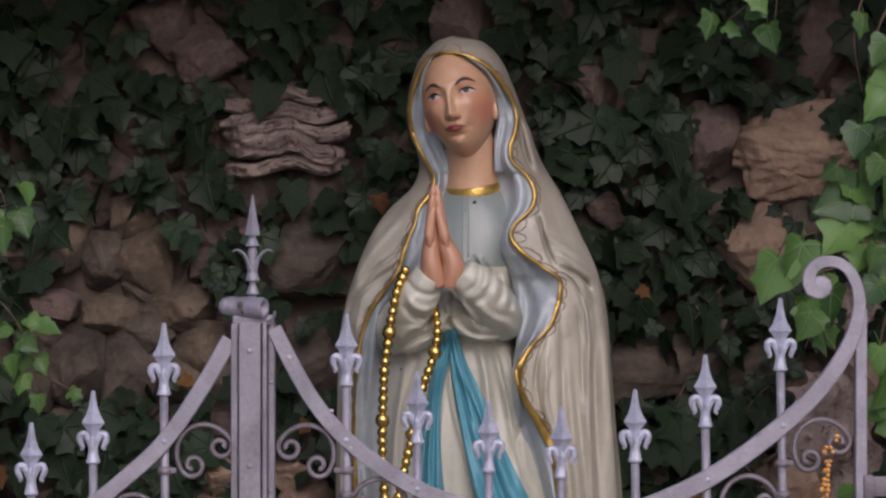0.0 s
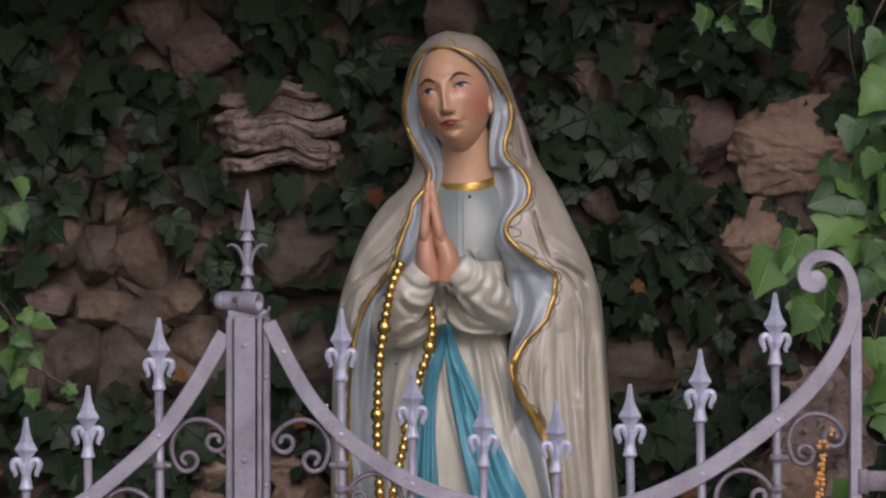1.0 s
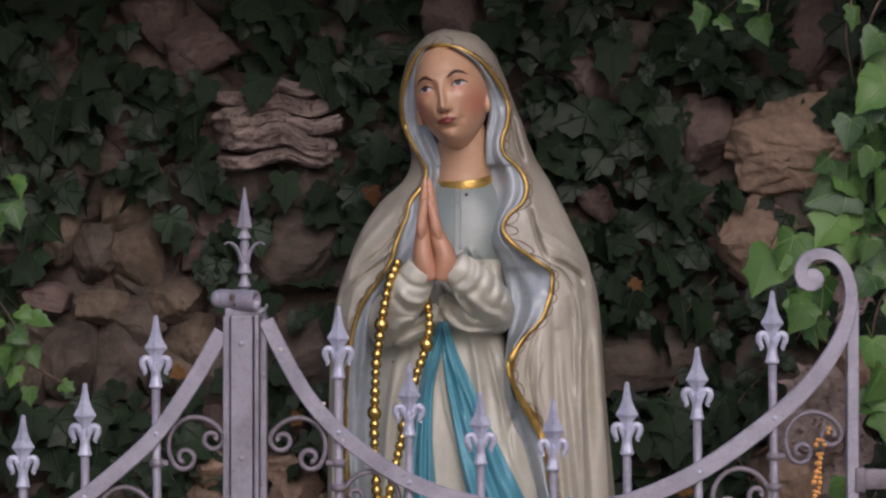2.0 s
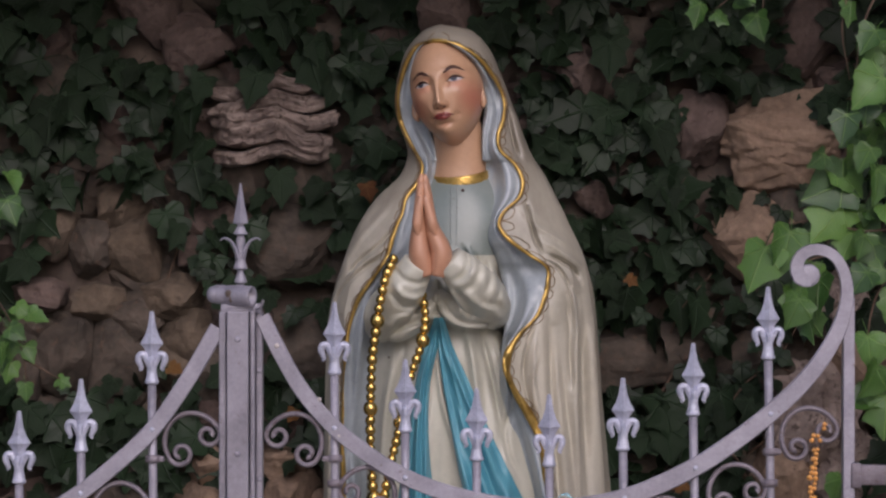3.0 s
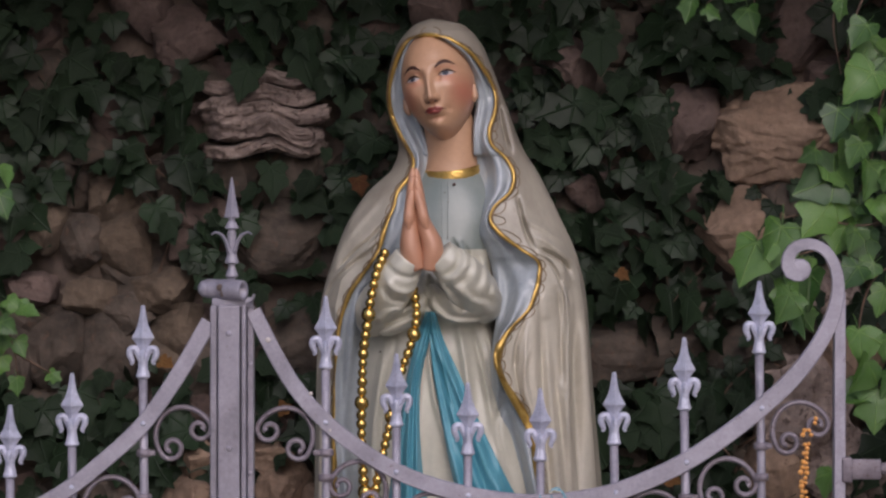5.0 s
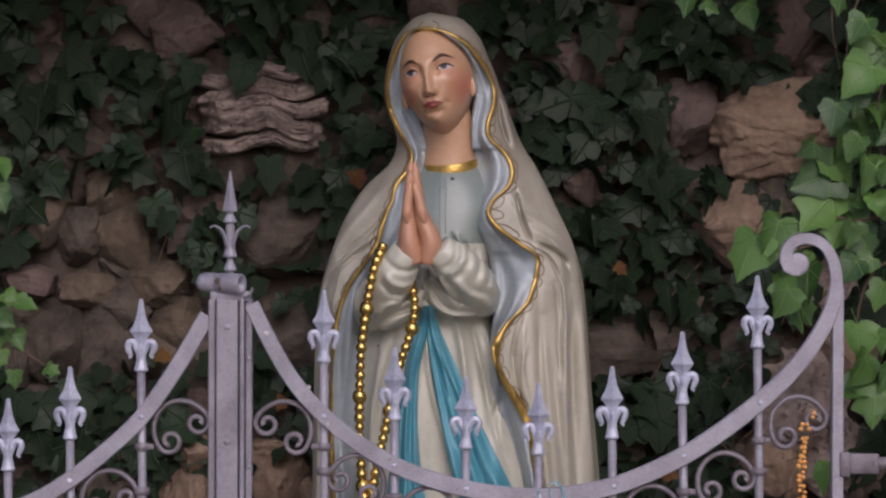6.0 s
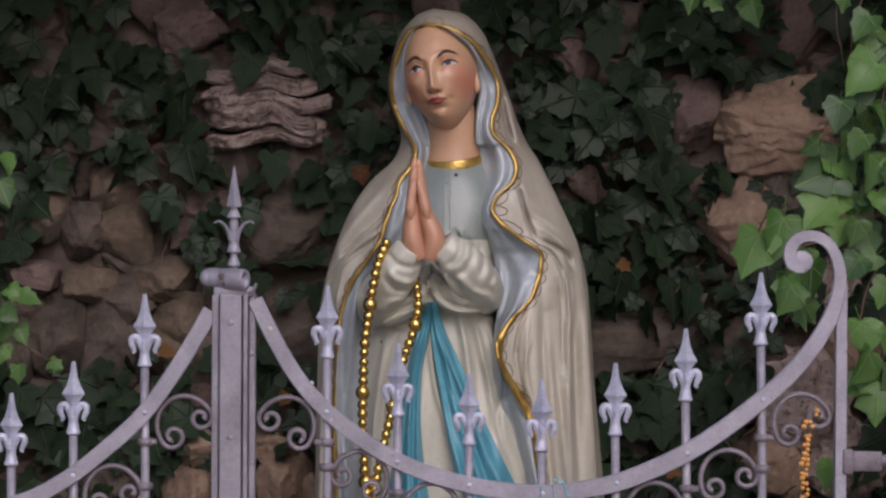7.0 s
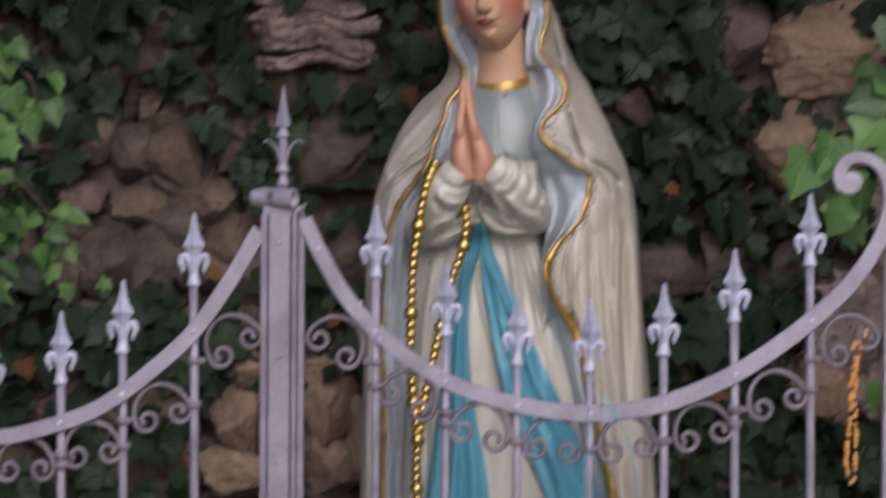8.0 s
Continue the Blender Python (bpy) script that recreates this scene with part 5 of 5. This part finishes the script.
ivy = thing("ivy", None, None, "dark glossy ivy climbing over the shaded stone wall", "ivy", at=(0, WALL_Y, 0.0))
random.seed(21)
spots = []
tries = 0
while len(spots) < 2300 and tries < 30000:
    tries += 1
    x, z = random.uniform(-0.98, 0.98) if random.random() < 0.92 else random.uniform(0.2, 0.75), random.uniform(0.5, 2.16)
    if any(((x - c[0]) / c[2]) ** 2 + ((z - c[1]) / c[3]) ** 2 < random.uniform(0.75, 1.1) for c in CLEAR):
        continue
    spots.append((x, WALL_Y - random.uniform(0.05, 0.13), z, random.choice((random.uniform(0.025, 0.05), random.uniform(0.04, 0.07), random.uniform(0.055, 0.10))), random.gauss(0, 0.7), random.uniform(-0.1, 1.1), random.gauss(0, 0.6)))
spots.sort(key=lambda s: s[1])
near = [s for s in spots if abs(s[0]) < 0.95 and s[2] > 0.75][:300]
rest = [s for s in spots if s not in near]
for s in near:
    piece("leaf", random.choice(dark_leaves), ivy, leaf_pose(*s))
joined, corners, faces_of, count = [], [], [], 0
for s in rest:
    me = random.choice(dark_leaves)
    co = np.empty(len(me.vertices) * 3)
    me.vertices.foreach_get("co", co)
    m = np.array(leaf_pose(*s))
    joined.append(co.reshape(-1, 3) @ m[:3, :3].T + m[:3, 3])
    faces_of += [[count + v for v in f.vertices] for f in me.polygons]
    uv = np.empty(len(me.loops) * 2)
    me.uv_layers[0].data.foreach_get("uv", uv)
    corners.append(uv)
    count += len(me.vertices)
foliage = bpy.data.meshes.new("foliage")
foliage.from_pydata(np.concatenate(joined), [], faces_of)
foliage.uv_layers.new(name="UVMap").data.foreach_set("uv", np.concatenate(corners))
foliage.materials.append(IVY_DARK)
foliage.shade_smooth()
tagged(piece("foliage", foliage, ivy, Matrix.Identity(4)), kind="stuff")
for k in range(12):
    b = bmesh.new()
    x, z = random.uniform(-0.95, 0.95), random.uniform(0.6, 1.7)
    pts = [(x, WALL_Y - 0.06, z)]
    for j in range(6):
        pts.append((pts[-1][0] + random.uniform(-0.07, 0.07), WALL_Y - random.uniform(0.05, 0.11), pts[-1][2] + random.uniform(0.04, 0.12)))
    tube(b, smooth_line(pts, 30), np.linspace(0.0032, 0.0015, 30), 6)
    part("stem", b, TWIG, ivy)

# ivy hanging at the niche mouth, daylight on it put into the leaf colour
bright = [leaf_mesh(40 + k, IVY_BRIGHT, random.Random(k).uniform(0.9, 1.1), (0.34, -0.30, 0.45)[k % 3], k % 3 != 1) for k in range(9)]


def hanging_ivy(label, y, strands, leaves, seed, bunches=()):
    plant = thing("hanging_ivy", None, None, label, "ivy", "ivy at the mouth of the niche", at=(strands[0][0][0], y, strands[0][0][1]))
    rnd = random.Random(seed)
    for pts in strands:
        b = bmesh.new()
        q = smooth_line([(x, y + 0.02 + 0.01 * math.sin(k * 2), z) for k, (x, z) in enumerate(pts)], 50)
        tube(b, q, np.linspace(0.0035, 0.0012, 50), 6)
        part("stem", b, TWIG, plant)
        for k in range(3, 50, 4):
            if len(pts) > 5:
                piece("leaf", rnd.choice(bright), plant, leaf_pose(q[k, 0] + rnd.uniform(-0.035, 0.035), y + rnd.uniform(-0.02, 0.05), q[k, 2] + rnd.uniform(-0.01, 0.03), rnd.uniform(0.04, 0.07), rnd.gauss(0, 0.8), rnd.uniform(0.1, 1.2), rnd.gauss(0, 0.75)))
    for x, z, size, hang in leaves:
        piece("leaf", rnd.choice(bright), plant, leaf_pose(x, y + rnd.uniform(-0.02, 0.03), z, size, hang, rnd.uniform(0.0, 1.1), rnd.gauss(0, 0.5)))
    for x, z, wide, high, n, big in bunches:
        for k in range(n):
            piece("leaf", rnd.choice(bright), plant, leaf_pose(x + rnd.uniform(-wide, wide), y + rnd.uniform(-0.03, 0.06), z + rnd.uniform(-high, high), big * rnd.uniform(0.65, 1.15), rnd.gauss(0, 0.8), rnd.uniform(0.0, 1.3), rnd.gauss(0, 0.8)))
    return plant


hanging_ivy("fresh green ivy hanging down the rock beside the niche", 4.85,
    [[(1.029, 2.150), (0.839, 2.091), (0.760, 1.993), (0.741, 1.895), (0.751, 1.787)], [(1.035, 1.973), (0.839, 1.934), (0.800, 1.836), (0.780, 1.719), (0.760, 1.660)], [(1.029, 2.228), (0.897, 2.150), (0.741, 2.061), (0.716, 1.973), (0.731, 1.875)]],
    [(0.732, 2.011, 0.048, -0.1), (0.771, 1.962, 0.060, -0.6), (0.798, 1.918, 0.068, -0.6), (0.757, 1.854, 0.068, -0.1), (0.719, 1.817, 0.063, -0.2), (0.767, 1.805, 0.054, 0.7), (0.792, 1.771, 0.043, -0.6), (0.684, 1.746, 0.044, -0.9), (0.741, 1.756, 0.040, -0.4), (0.763, 1.758, 0.055, -0.5), (0.706, 1.725, 0.074, 0.7), (0.727, 1.697, 0.093, -1.2), (0.775, 1.725, 0.073, -0.1), (0.786, 1.882, 0.087, -0.8)], 5,
    [(0.800, 1.915, 0.04, 0.13, 9, 0.055), (0.785, 1.770, 0.05, 0.09, 10, 0.05)])
hanging_ivy("glossy green ivy hanging behind the gate's scrolled end", 4.85,
    [[(1.033, 1.738), (0.897, 1.660), (0.760, 1.611), (0.660, 1.630), (0.600, 1.615)], [(1.033, 1.638), (0.897, 1.560), (0.790, 1.523), (0.760, 1.425), (0.770, 1.327)], [(0.760, 1.611), (0.690, 1.570), (0.650, 1.555), (0.635, 1.520)]],
    [(0.722, 1.664, 0.100, -0.7), (0.627, 1.617, 0.094, -0.3), (0.582, 1.591, 0.095, -0.4), (0.675, 1.535, 0.079, -0.1), (0.639, 1.499, 0.067, -0.4), (0.739, 1.615, 0.067, -0.4), (0.767, 1.605, 0.072, 0.2), (0.653, 1.470, 0.061, 0.3), (0.757, 1.435, 0.072, 0.1), (0.775, 1.382, 0.073, -0.5), (0.789, 1.332, 0.085, -0.1), (0.714, 1.189, 0.059, -0.4), (0.787, 1.548, 0.052, -0.9)], 9,
    [(0.790, 1.581, 0.04, 0.08, 8, 0.055), (0.795, 1.366, 0.03, 0.10, 6, 0.06), (0.655, 1.520, 0.05, 0.05, 4, 0.05)])
hanging_ivy("sprig of fresh green ivy hanging in front of the dark wall", 4.9,
    [[(0.630, 2.650), (0.600, 2.334), (0.555, 2.106), (0.540, 2.037), (0.501, 2.002)], [(0.649, 2.650), (0.610, 2.334), (0.590, 2.096), (0.585, 2.017), (0.582, 1.987)]],
    [(0.473, 2.015, 0.054, -0.2), (0.499, 1.997, 0.036, 0.9), (0.533, 2.015, 0.036, 1.4), (0.572, 1.997, 0.055, 0.2), (0.540, 2.051, 0.05, 0.6)], 6)
hanging_ivy("light green ivy trails hanging before the stone wall", 4.9,
    [[(-1.043, 1.839), (-0.835, 1.749), (-0.776, 1.700), (-0.766, 1.641)], [(-1.043, 1.660), (-0.855, 1.561), (-0.756, 1.482), (-0.717, 1.393), (-0.712, 1.344)], [(-0.715, 1.388), (-0.677, 1.363), (-0.652, 1.352)]],
    [(-0.746, 1.715, 0.045, 0.5), (-0.744, 1.670, 0.055, 0.4), (-0.771, 1.646, 0.06, 0.1), (-0.707, 1.464, 0.042, 1.3), (-0.732, 1.482, 0.040, 0.9), (-0.738, 1.443, 0.040, 1.0), (-0.715, 1.411, 0.040, 0.5), (-0.736, 1.383, 0.042, -0.2), (-0.762, 1.403, 0.045, 0.2), (-0.711, 1.346, 0.036, 0.1), (-0.657, 1.352, 0.030, 1.1)], 7,
    [(-0.831, 1.680, 0.045, 0.09, 16, 0.064), (-0.756, 1.443, 0.025, 0.04, 7, 0.040), (-0.826, 1.472, 0.045, 0.08, 14, 0.052), (-0.816, 1.393, 0.03, 0.05, 6, 0.042)])
for x, z, size, hang, y in ((-0.129, 1.707, 0.042, 0.3, 5.5), (-0.516, 1.346, 0.034, 1.2, 5.5), (-0.266, 1.262, 0.032, -0.5, 5.5), (0.384, 1.521, 0.03, 1.0, 5.5), (-0.882, 1.168, 0.045, 0.4, 5.5), (0.468, 1.123, 0.05, 1.2, 5.5)):
    ob = new("dead_leaf", leaf_mesh(int(size * 1000) + 60, DEAD_LEAF))
    ob.matrix_basis = leaf_pose(x, y, z, size, hang, 0.5, 0.3)
    tagged(ob, "withered orange-brown leaf caught in the ivy", "leaf", "withered leaves")
